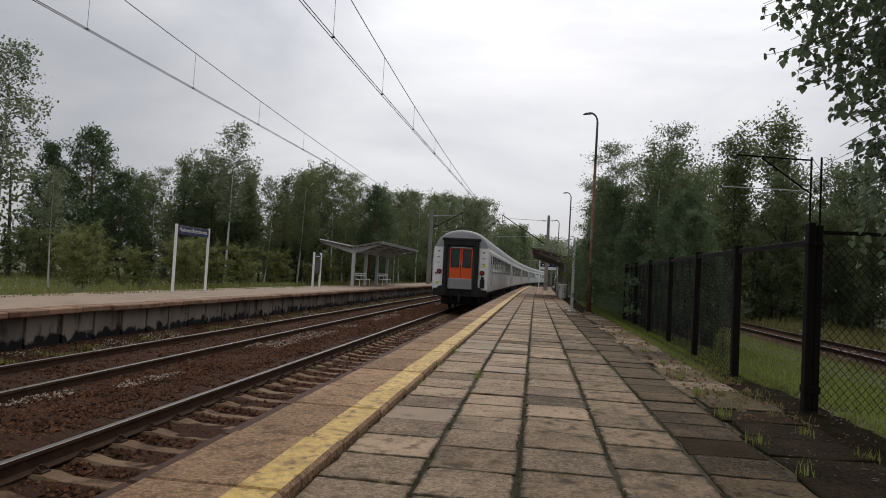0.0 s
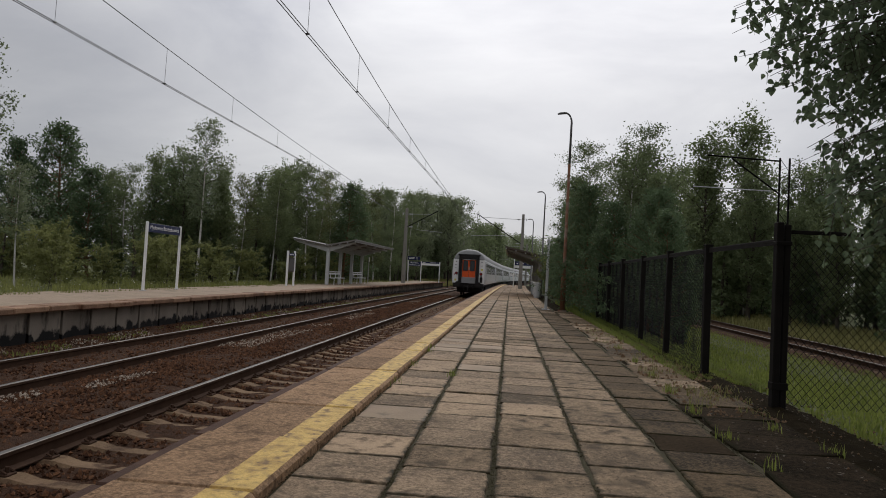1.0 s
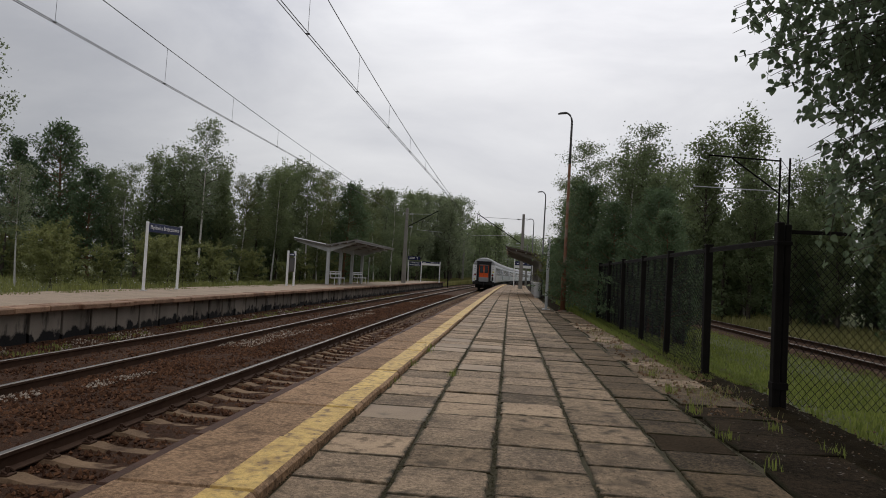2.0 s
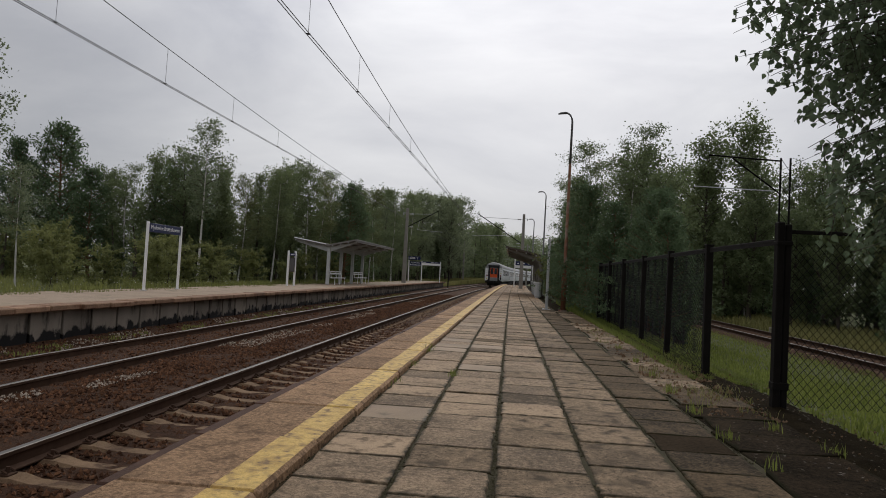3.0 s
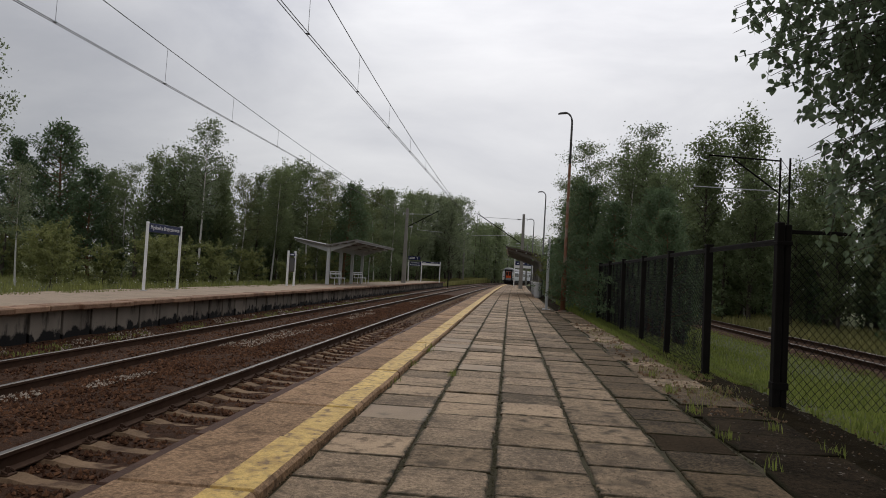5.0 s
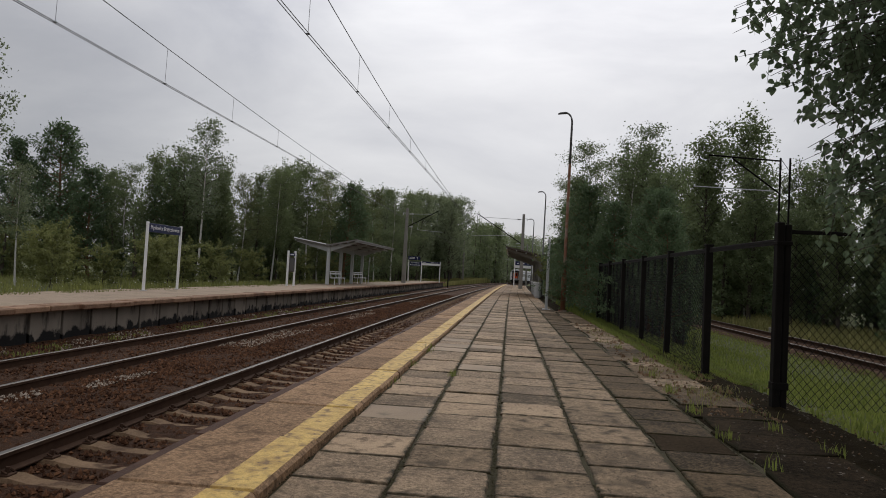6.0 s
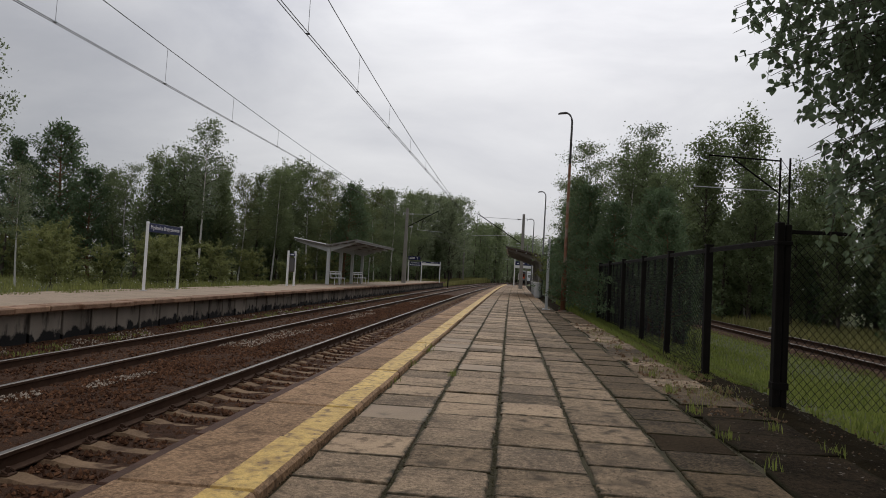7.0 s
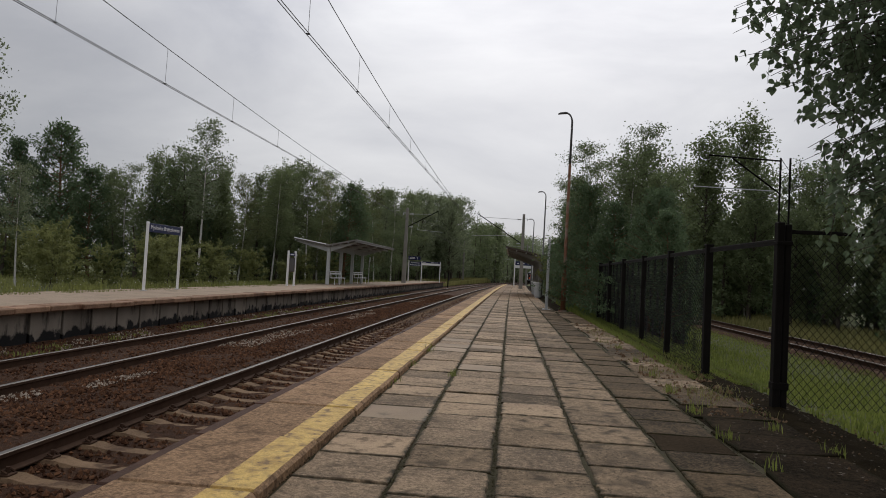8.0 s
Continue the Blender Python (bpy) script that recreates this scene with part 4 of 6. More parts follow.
def plant_all():
    LB = "slender birch with white trunk and hanging green foliage"
    LP = "dark green bushy pine with upward shoots"
    LD = "leafy dark green deciduous tree at the wood's edge"
    b1 = tree("birch", 10.0, 11, 9000, 0.115, M_LEAF, M_BIRCH, "birch_tree", 0.24, 0.30, LB)
    b2 = tree("birch", 10.0, 23, 9000, 0.115, M_LEAF2, M_BIRCH, "birch_tree", 0.23, 0.12, LB)
    b3 = tree("birch", 10.0, 37, 13000, 0.092, M_DARKLEAF, M_BIRCH, "birch_tree", 0.27, 0.08, LB)
    p1 = tree("pine", 10.0, 41, 13000, 0.125, M_NEEDLE, M_PINEBARK, "pine_tree", 0.34, 0.06, LP)
    p2 = tree("pine", 10.0, 47, 9500, 0.13, M_NEEDLE, M_PINEBARK, "pine_tree", 0.23, 0.10, LP)
    d1 = tree("poplar", 10.0, 53, 9500, 0.155, M_DARKLEAF, M_BARK, "leafy_tree", 0.30, 0.06, LD)
    d2 = tree("poplar", 10.0, 59, 9500, 0.155, M_LEAF, M_BARK, "leafy_tree", 0.27, 0.08, LD)
    u1 = tree("bush", 2.0, 61, 2600, 0.11, M_SHRUB, M_BARK, "shrub", 0.55, 0.05, "low leafy shrub behind the platform", "shrub")
    b4 = tree("birch", 10.0, 71, 4600, 0.12, M_PALELEAF, M_BIRCH, "birch_tree", 0.21, 0.40, LB)
    plant(b4, [(-21.9, 25.0, 40, 1.03), (-19.1, 40, 0, 1.03), (-19.4, 25.0, 90, 0.50)])
    # wood's edge behind the far platform
    plant(p1, [(-31.8, 45, 20, 1.06), (-24.5, 47, 140, 0.80), (-24.8, 52, 77, 0.85), (-15.5, 62, 210, 0.9)])
    plant(p2, [(-28.2, 43, 80, 0.74), (-22.0, 50, 10, 0.78), (-33.4, 43, 33, 0.93)])
    plant(b1, [(-16.6, 54, 100, 0.98), (-15.2, 66, 250, 0.92), (-17.5, 48.5, 310, 0.86)])
    plant(b2, [(-18.6, 45, 120, 0.76), (-19.6, 55.5, 190, 0.94), (-14.6, 72, 260, 1.0), (-30.5, 50, 300, 0.72), (-16.8, 58, 20, 0.95)])
    plant(b3, [(-26.4, 44, 60, 0.80), (-17.0, 62, 170, 1.06), (-13.8, 78, 230, 1.08), (-13.2, 88, 290, 1.15), (-35.5, 49, 111, 0.80)])
    plant(d1, [(-22.9, 45, 0, 0.85), (-20.2, 60, 50, 1.02), (-18.4, 52, 90, 0.86), (-29.5, 47, 270, 0.76)])
    plant(d2, [(-21.0, 47, 30, 0.80), (-26.4, 48, 200, 0.88), (-16.2, 70, 110, 0.95), (-23.5, 62, 100, 0.95)])
    # distant willows, with haze put into the pale leaf colour
    d3 = tree("poplar", 10.0, 83, 5600, 0.19, M_PALELEAF, M_BARK, "willow_tree", 0.32, 0.05, "bushy willow at the wood's edge, leaf colour paled as haze")
    plant(d3, [(-17.8, 92, 180, 1.2), (-21.8, 104, 200, 1.3), (-13.6, 98, 220, 1.22), (-10.4, 116, 100, 1.34), (-15.0, 120, 160, 1.45), (-11.6, 122, 12, 1.42), (-16.5, 108, 140, 1.34), (-13.8, 126, 250, 1.5), (-10.0, 136, 75, 1.56), (-15.2, 114, 66, 1.38), (-18.5, 100, 10, 1.25), (-11.2, 129, 310, 1.45), (-15.4, 96, 200, 1.15)])
    remove_proto(d3)
    # planted side of the near platform
    plant(b3, [(3.9, 22.5, 10, 0.66), (3.0, 27, 150, 0.68), (5.2, 30, 80, 0.74), (2.9, 34.5, 220, 0.62)])
    plant(p1, [(3.2, 20.6, 30, 0.36), (3.5, 17.6, 200, 0.36), (2.75, 24.3, 100, 0.45), (3.9, 19.3, 260, 0.40)])
    plant(p2, [(3.1, 30.5, 10, 0.58), (3.4, 38, 90, 0.62), (3.5, 15.9, 90, 0.30)])
    plant(d1, [(4.6, 25.2, 130, 0.62), (4.5, 21.6, 40, 0.48), (5.4, 26.5, 300, 0.56), (4.4, 44, 10, 0.62)])
    # beyond the side track
    plant(d2, [(15.9, 48, 0, 1.30), (12.9, 46, 120, 1.14), (18.0, 45, 240, 0.92), (15.6, 34, 60, 0.62), (18.5, 30, 150, 0.6)])
    plant(d1, [(14.2, 42, 33, 0.86), (20.5, 40, 77, 0.74), (16.8, 38, 190, 0.84), (17.5, 26, 250, 0.72), (14.6, 37, 10, 0.6), (13.2, 55, 140, 1.1), (21, 33, 222, 0.66)])
    plant(p2, [(13.9, 52, 180, 1.05), (16.5, 29, 0, 0.55), (18.8, 36, 30, 0.62)])
    plant(b2, [(12.7, 49, 200, 0.86), (14.6, 44, 15, 0.78), (17.2, 33, 99, 0.7), (15.2, 25.5, 40, 0.55)])
    plant(u1, [(-30.0, 38.5, 40, 1.2), (-33.5, 41.0, 150, 1.3), (-28.6, 36.4, 250, 1.0), (-16.0, 30.5, 0, 0.95), (-15.4, 28.3, 80, 0.85), (-16.5, 26.2, 150, 0.7), (-14.9, 44, 20, 0.6), (-15.2, 34.5, 220, 0.55), (-14.2, 62, 10, 0.8), (-17.2, 24.0, 60, 0.9), (-19.5, 27.5, 10, 1.1), (-18.2, 33.0, 200, 1.0), (-17.6, 39.0, 130, 1.0), (-16.4, 42.0, 70, 0.9), (-15.8, 50, 310, 0.9), (-15.2, 56.5, 15, 0.9), (-28.0, 40.5, 100, 1.0), (-24.5, 33.0, 60, 0.75), (-31.0, 44.0, 10, 1.1), (-15.9, 31.8, 130, 0.9), (3.0, 40.6, 30, 1.1), (2.55, 39.9, 80, 1.0)])
    for p in (b1, b2, b3, b4, p1, p2, d1, d2, u1):
        remove_proto(p)
    rng = np.random.default_rng(9)
    spots = []
    for _ in range(140):
        s, x = rng.uniform(18, 150), rng.uniform(0, 1) ** 1.5 * 16
        p = along(s, -19.5 - x - max(0, 50 - s) * 0.75 + max(0, s - 60) * 0.07)
        spots.append((p.x, p.y, -0.5, rng.uniform(5.6, 8.2) * (1 + max(0, s - 70) * 0.005)))
    woods("woods_left", spots, 4, M_DARKLEAF, "dense mixed woods behind the far platform", 0.29, 680)
    spots = []
    for _ in range(210):
        s = rng.uniform(105, 300)
        p = along(s, rng.uniform(-40, -13) if s < 170 else rng.uniform(-45, -9) if s < 240 else rng.uniform(-60, 30))
        spots.append((p.x, p.y, -0.6, rng.uniform(10.5, 14.5) if s < 190 else rng.uniform(14, 18)))
    for _ in range(60):
        p = along(rng.uniform(195, 290), rng.uniform(-34, -9.5))
        spots.append((p.x, p.y, -0.7, rng.uniform(13, 17.5)))
    for _ in range(70):
        p = along(rng.uniform(150, 260), rng.uniform(-28, -14.5))
        spots.append((p.x, p.y, -0.7, rng.uniform(3, 6)))
    # the pale leaf paints distance haze on these woods
    woods("woods_far", spots, 5, M_PALELEAF, "far woods where the line bends away, leaf colour paled as haze", 0.55, 270)
    spots = []
    for _ in range(20):
        s = rng.uniform(150, 205)
        p = along(s, rng.uniform(-14, -10.0))
        spots.append((p.x, p.y, -0.7, (14.0 + (s - 150) * 0.06) * rng.uniform(0.9, 1.05)))
    for _ in range(34):
        s = rng.uniform(235, 320)
        p = along(s, rng.uniform(-17, -10.5))
        spots.append((p.x, p.y, -0.7, (17.0 + (s - 235) * 0.055) * rng.uniform(0.88, 1.04)))
    woods("woods_bend", spots, 25, M_DARKLEAF, "closed dark woods along the bend of the line", 0.50, 720)
    spots = []
    for _ in range(105):
        s, x = rng.uniform(8, 130), rng.uniform(0, 1) ** 1.4 * 16
        p = along(s, (17.5 if s < 36 else 14.8) + x)
        spots.append((p.x, p.y, -0.7, rng.uniform(6.0, 9.5) if s > 42 else rng.uniform(4.5, 6.5)))
    for _ in range(14):
        p = along(rng.uniform(43, 60), rng.uniform(12.9, 14.8))
        spots.append((p.x, p.y, -0.8, rng.uniform(5.0, 7.6)))
    for _ in range(60):
        p = along(rng.uniform(46, 170), rng.uniform(4.0, 8.5))
        spots.append((p.x, p.y, -0.5, rng.uniform(4.5, 7.5)))
    woods("woods_right", spots, 6, M_DARKLEAF, "dense dark woods beyond the side track", 0.29, 620)
    # low growth that closes the wood's edge
    spots = []
    for _ in range(115):
        s = rng.uniform(16, 130)
        p = along(s, -17.6 - rng.uniform(0, 5) - max(0, 50 - s) * 0.70 + max(0, s - 60) * 0.06)
        spots.append((p.x, p.y, -0.5, rng.uniform(2.0, 4.2)))
    woods("undergrowth_left", spots, 14, M_LEAF, "leafy undergrowth at the wood's edge", 0.18, 430)
    spots = []
    for _ in range(110):
        s = rng.uniform(10, 100)
        p = along(s, 14.6 + rng.uniform(0, 5))
        spots.append((p.x, p.y, -0.8, rng.uniform(2.0, 4.0)))
    for _ in range(26):
        p = along(rng.uniform(30, 60), rng.uniform(3.0, 5.0))
        spots.append((p.x, p.y, -0.2, rng.uniform(1.5, 3.2)))
    woods("undergrowth_right", spots, 15, M_NEEDLE, "leafy undergrowth along the side track", 0.17, 520)
    spots = []
    for _ in range(34):
        p = along(rng.uniform(16.5, 31), rng.uniform(2.9, 4.2))
        spots.append((p.x, p.y, -0.2, rng.uniform(1.4, 3.0)))
    woods("fence_shrubs", spots, 16, M_NEEDLE, "dark leafy shrubs pressed against the fence", 0.09, 1200)


plant_all()


def grass_all():
    blades("grass_verge", scatter(1, 18000, 2.15, 3.3, 8.5, 32.0, right_z, 1.5, 0.0, 1.4), 1, 0.22, M_GRASS, "tall green grass along the fence")
    blades("dry_tufts", scatter(48, 2600, 1.66, 2.5, 6.2, 16.0, lambda q: -0.02, 1.2, 0.05, 2.2), 48, 0.09, M_DRYGRASS, "dry grass between the broken slabs", 0.003, 0.9)
    blades("side_meadow", scatter(2, 46000, 3.0, 9.6, 5.0, 46.0, right_z, 1.5, -0.5), 2, 0.11, M_GRASS, "short green grass beside the side track", 0.010)
    blades("trackside_grass", scatter(8, 16000, 12.3, 17.0, 14.0, 60.0, right_z, 1.2, -0.4), 8, 0.45, M_DRYGRASS, "tall grass beyond the side track", 0.014)
    blades("left_meadow", scatter(3, 60000, -36.0, -13.4, 8.0, 75.0, left_z, 1.2, -0.12, 0.55), 3, 0.30, M_MEADOW, "yellow-green meadow grass behind the far platform", 0.009, 0.8)
    blades("left_grass_edge", scatter(4, 30000, -14.6, -12.1, 8.0, 80.0, left_z, 1.3, -0.05, 0.9), 4, 0.07, M_MEADOW, "weeds creeping over the far platform", 0.010)
    blades("ballast_weeds", scatter(5, 6500, -9.3, -8.4, 8.0, 55.0, lambda x: -0.80, 1.2, 0.14, 1.6), 5, 0.075, M_MEADOW, "small weeds by the far wall", 0.012)
    blades("far_meadow", scatter(6, 14000, -16.0, -9.4, 91.0, 175.0, lambda x: -0.6, 1.0), 6, 1.15, M_DRYGRASS, "tall dry grass past the platform's end", 0.04)

    rng = np.random.default_rng(19)
    n = 320
    p = np.array([(*along(8 + 26 * rng.random() ** 1.2, rng.uniform(-17, -12.3))[:2], rng.uniform(0.02, 0.25)) for _ in range(n)])
    v, f = leaf_quads(p, 0.035, rng)
    tagged(raw("white_flowers", v.tolist(), f.tolist(), M_FLOWER), "small white flowers in the tall grass", "flowers", kind="stuff")
    rng = np.random.default_rng(18)
    tufts = []
    for s, x, n in ((7.35, -0.56, 26), (7.9, -1.06, 14), (9.4, -1.07, 22), (9.9, -1.08, 16), (6.6, -1.07, 10), (5.15, 1.62, 40), (6.1, 1.64, 34), (7.2, 1.7, 46), (8.4, 1.75, 40), (5.6, 2.12, 30), (4.9, 2.25, 36), (9.7, 1.8, 50), (11.5, 1.85, 50), (4.4, 1.66, 16), (3.4, 1.3, 6)):
        for _ in range(n):
            tufts.append((*along(s + rng.normal(0, 0.05), x + rng.normal(0, 0.03))[:2], -0.02))
    blades("joint_weeds", np.array(tufts), 7, 0.10, M_GRASS, "small grass tufts in the paving joints", 0.003)


grass_all()

# ---------------------------------------------------------------- train
COACH_L, COACH_PITCH = 26.1, 26.5
BODY = [(1.36, 1.02), (1.405, 1.25), (1.41, 1.9), (1.40, 2.6), (1.37, 3.02), (1.33, 3.14)]
ROOF = [(1.33, 3.14), (1.27, 3.40), (1.13, 3.64), (0.90, 3.83), (0.60, 3.96), (0.30, 4.03), (0.0, 4.05)]


def coach(last):
    c = thing("passenger_coach", Matrix(), "grey-white railway coach, its end door orange in a black gangway" if last else "grey-white railway coach with a row of dark windows", "train coach", "coaches of the train")
    bm = bmesh.new()
    prof = [(-x, z) for x, z in BODY] + [(x, z) for x, z in BODY[::-1]]
    rings = [[bm.verts.new((x * k, y, z)) for x, z in prof] for y, k in ((0.0, 0.985), (0.06, 1.0), (COACH_L - 0.06, 1.0), (COACH_L, 0.985))]
    n = len(prof)
    for a, b in zip(rings, rings[1:]):
        for i in range(n):
            bm.faces.new((a[i], a[(i + 1) % n], b[(i + 1) % n], b[i]))
    bm.faces.new(rings[0])
    bm.faces.new(rings[-1][::-1])
    bmesh.ops.recalc_face_normals(bm, faces=bm.faces)
    part("body", bm, M_COACH, c)
    bm = bmesh.new()
    prof = [(-x, z) for x, z in ROOF] + [(x, z) for x, z in ROOF[-2::-1]]
    rings = []
    for y, k, dz in ((-0.02, 0.93, -0.20), (0.12, 0.975, -0.09), (0.40, 0.995, -0.02), (0.8, 1.0, 0), (COACH_L - 0.8, 1, 0), (COACH_L - 0.4, 0.995, -0.02), (COACH_L + 0.02, 0.93, -0.2)):
        rings.append([bm.verts.new((x * (k if z > 3.2 else 0.5 + k / 2), y, z + dz * (z - 3.14) / 0.9)) for x, z in prof])
    n = len(prof)
    for a, b in zip(rings, rings[1:]):
        for i in range(n - 1):
            bm.faces.new((a[i], a[i + 1], b[i + 1], b[i]))
    bm.faces.new(rings[0])
    bm.faces.new(rings[-1][::-1])
    bmesh.ops.recalc_face_normals(bm, faces=bm.faces)
    part("roof", bm, M_COACHROOF, c, "rounded grey roof", smooth=True)
    # windows and doors of both sides
    for side in (-1, 1):
        ys = [3.0 + i * 1.86 for i in range(12)]
        for y in ys:
            bm = bmesh.new()
            box(bm, side * 1.395 - 0.022, side * 1.395 + 0.022, y - 0.62, y + 0.62, 1.98, 2.86, 0.05)
            w = part("window", bm, M_RUBBER, c, "dark window in a black rubber seal")
            bm = bmesh.new()
            box(bm, side * 1.412 - 0.012, side * 1.412 + 0.012, y - 0.56, y + 0.56, 2.04, 2.80, 0.01)
            part("pane", bm, M_GLASS, w)
        for y in (1.05, COACH_L - 1.05):
            bm = bmesh.new()
            box(bm, side * 1.40 - 0.02, side * 1.40 + 0.02, y - 0.42, y + 0.42, 1.05, 3.05, 0.02)
            d = part("door", bm, M_COACH, c, "folding entrance door")
            bm = bmesh.new()
            box(bm, side * 1.425 - 0.008, side * 1.425 + 0.008, y - 0.24, y + 0.24, 2.0, 2.85, 0.005)
            part("pane", bm, M_GLASS, d)
            for dy in (-0.46, 0.46):
                bm = bmesh.new()
                rod(bm, [(side * 1.40, y + dy, 1.3), (side * 1.46, y + dy, 1.33), (side * 1.46, y + dy, 2.4), (side * 1.40, y + dy, 2.43)], 0.016, 6)
                part("handrail", bm, M_GREYMET, c)
    bm = bmesh.new()
    box(bm, -1.30, 1.30, 0.05, COACH_L - 0.05, 0.86, 1.03, 0.02)
    box(bm, -1.15, 1.15, 7.0, 19.0, 0.38, 0.86, 0.05)
    box(bm, -1.33, 1.33, -0.02, 0.14, 0.74, 1.10, 0.015)
    box(bm, -1.05, 1.05, 0.9, 3.0, 0.30, 0.86, 0.05)
    part("underframe", bm, M_UNDER, c, "black dirty underframe with equipment boxes")
    for y in (3.6, COACH_L - 3.6):
        bm = bmesh.new()
        for sx in (-1.02, 1.02):
            box(bm, sx - 0.08, sx + 0.08, y - 1.75, y + 1.75, 0.45, 0.74, 0.03)
            for dy in (-1.25, 1.25):
                box(bm, sx - 0.12, sx + 0.12, y + dy - 0.2, y + dy + 0.2, 0.32, 0.62, 0.03)
        box(bm, -1.0, 1.0, y - 0.3, y + 0.3, 0.5, 0.86, 0.04)
        b = part("bogie", bm, M_UNDER, c, "black steel bogie")
        for dy in (-1.25, 1.25):
            bm = bmesh.new()
            for sx in (-0.75, 0.75):
                rod(bm, [(sx - 0.07, y + dy, 0.46), (sx - 0.035, y + dy, 0.46), (sx + 0.035, y + dy, 0.46), (sx + 0.07, y + dy, 0.46)], [0.40, 0.46, 0.46, 0.40], 20)
            rod(bm, [(-0.95, y + dy, 0.46), (0.95, y + dy, 0.46)], 0.08, 8)
            part("wheelset", bm, M_UNDER, b)
    for y, d in ((0.0, -1), (COACH_L, 1)):
        bm = bmesh.new()
        for (x0, x1, z0, z1) in ((-0.87, -0.66, 1.05, 3.56), (0.66, 0.87, 1.05, 3.56), (-0.87, 0.87, 3.20, 3.56)):
            box(bm, x0, x1, min(y, y + d * 0.19), max(y, y + d * 0.19), z0, z1, 0.05)
        part("gangway", bm, M_RUBBER, c, "black rubber gangway surround")
        bm = bmesh.new()
        box(bm, -0.95, 0.95, min(y, y + d * 0.21), max(y, y + d * 0.21), 3.46, 3.60, 0.03)
        part("rain_hood", bm, M_RUBBER, c)
        for sx in (-0.875, 0.875):
            bm = bmesh.new()
            rod(bm, [(sx, y, 1.0), (sx, y + d * 0.34, 1.0), (sx, y + d * 0.35, 1.0), (sx, y + d * 0.40, 1.0)], [0.11, 0.11, 0.24, 0.25], 16)
            part("buffer", bm, M_UNDER, c)
    # the end wall that the camera sees
    for sx in (-1, 1):
        bm = bmesh.new()
        box(bm, min(sx * 0.89, sx * 1.345), max(sx * 0.89, sx * 1.345), -0.018, 0.03, 1.12, 3.16, 0.012)
        e = part("end_panel", bm, M_WHITE, c, "white end panel with lamps and labels")
        bm = bmesh.new()
        rod(bm, [(sx * 1.06, 0.0, 1.93), (sx * 1.06, -0.05, 1.93)], 0.125, 18)
        rod(bm, [(sx * 1.06, -0.05, 1.93), (sx * 1.06, -0.075, 1.93)], [0.125, 0.11], 18)
        l = part("tail_lamp", bm, M_RUBBER, c, "round tail lamp in a dark rim")
        bm = bmesh.new()
        rod(bm, [(sx * 1.06, -0.05, 1.93), (sx * 1.06, -0.082, 1.93)], [0.088, 0.07], 14)
        part("lens", bm, M_REDLAMP, l, "red lens")
        bm = bmesh.new()
        box(bm, sx * 1.12 - 0.07, sx * 1.12 + 0.07, -0.022, -0.012, 2.62, 2.66)
        box(bm, sx * 1.10 - 0.05, sx * 1.10 + 0.05, -0.022, -0.012, 2.9, 2.96)
        box(bm, sx * 1.12 - 0.08, sx * 1.12 + 0.08, -0.022, -0.012, 2.36, 2.39)
        part("stencil_marks", bm, M_LAMPGREY, e, "small dark stencilled marks")
        bm = bmesh.new()
        z = 2.22 if sx > 0 else 1.28
        box(bm, sx * 1.13 - 0.07, sx * 1.13 + 0.07, -0.022, -0.012, z, z + 0.16, 0.0)
        part("sticker", bm, M_YELSIGN, e, "yellow warning sticker")
    bm = bmesh.new()
    rod(bm, [(-1.22, -0.01, 1.83), (-1.22, -0.03, 1.83)], 0.05, 12)
    part("reflector", bm, M_REDLAMP, c, "small red reflector")
    bm = bmesh.new()
    box(bm, -0.66, 0.66, -0.02, 0.04, 1.08, 3.2, 0.0)
    part("vestibule_wall", bm, M_DARKMET, c, "dark vestibule wall")
    for sx in (-1, 1):
        bm = bmesh.new()
        a, b = sorted((sx * 0.012, sx * 0.56))
        box(bm, a, b, -0.055, -0.02, 1.52, 3.08, 0.012)
        d = part("door_leaf", bm, M_ORANGE, c, "orange sliding end door leaf")
        bm = bmesh.new()
        a, b = sorted((sx * 0.085, sx * 0.50))
        box(bm, a, b, -0.066, -0.05, 2.16, 3.05, 0.03)
        part("pane", bm, M_GLASS, d, "dark tall door window")
        bm = bmesh.new()
        rod(bm, [(sx * 0.05, -0.06, 2.25), (sx * 0.05, -0.1, 2.27), (sx * 0.05, -0.1, 2.48), (sx * 0.05, -0.06, 2.5)], 0.014, 6)
        part("handle", bm, M_GREYMET, d)
    bm = bmesh.new()
    box(bm, -0.60, 0.60, -0.13, -0.02, 1.09, 1.62, 0.03)
    part("foot_plate", bm, M_TAN, c, "raised grey gangway foot plate")
    bm = bmesh.new()
    box(bm, -0.5, 0.5, -0.12, -0.04, 3.10, 3.15, 0.01)
    part("door_track", bm, M_GREYMET, c)
    bm = bmesh.new()
    rod(bm, [(0, 0.0, 0.98), (0, -0.28, 0.98), (0.0, -0.36, 1.06), (0, -0.30, 1.12)], [0.07, 0.06, 0.045, 0.03], 8)
    rod(bm, [(0, -0.26, 0.95), (0.02, -0.34, 0.7), (0, -0.36, 0.48)], 0.05, 8)
    part("coupling", bm, M_UNDER, c, "hanging screw coupling")
    for x in (-0.42, 0.40, 0.95):
        bm = bmesh.new()
        rod(bm, [(x, 0.0, 0.98), (x, -0.16, 0.92), (x + 0.03, -0.2, 0.66), (x + 0.08, -0.14, 0.50)], 0.032, 6)
        part("brake_hose", bm, M_RUBBER, c)
    bm = bmesh.new()
    box(bm, 0.98, 1.20, -0.10, -0.01, 1.20, 1.62, 0.03)
    box(bm, 1.02, 1.16, -0.12, -0.02, 1.60, 1.76, 0.03)
    part("cable_socket", bm, M_RUBBER, c, "black cable socket box")
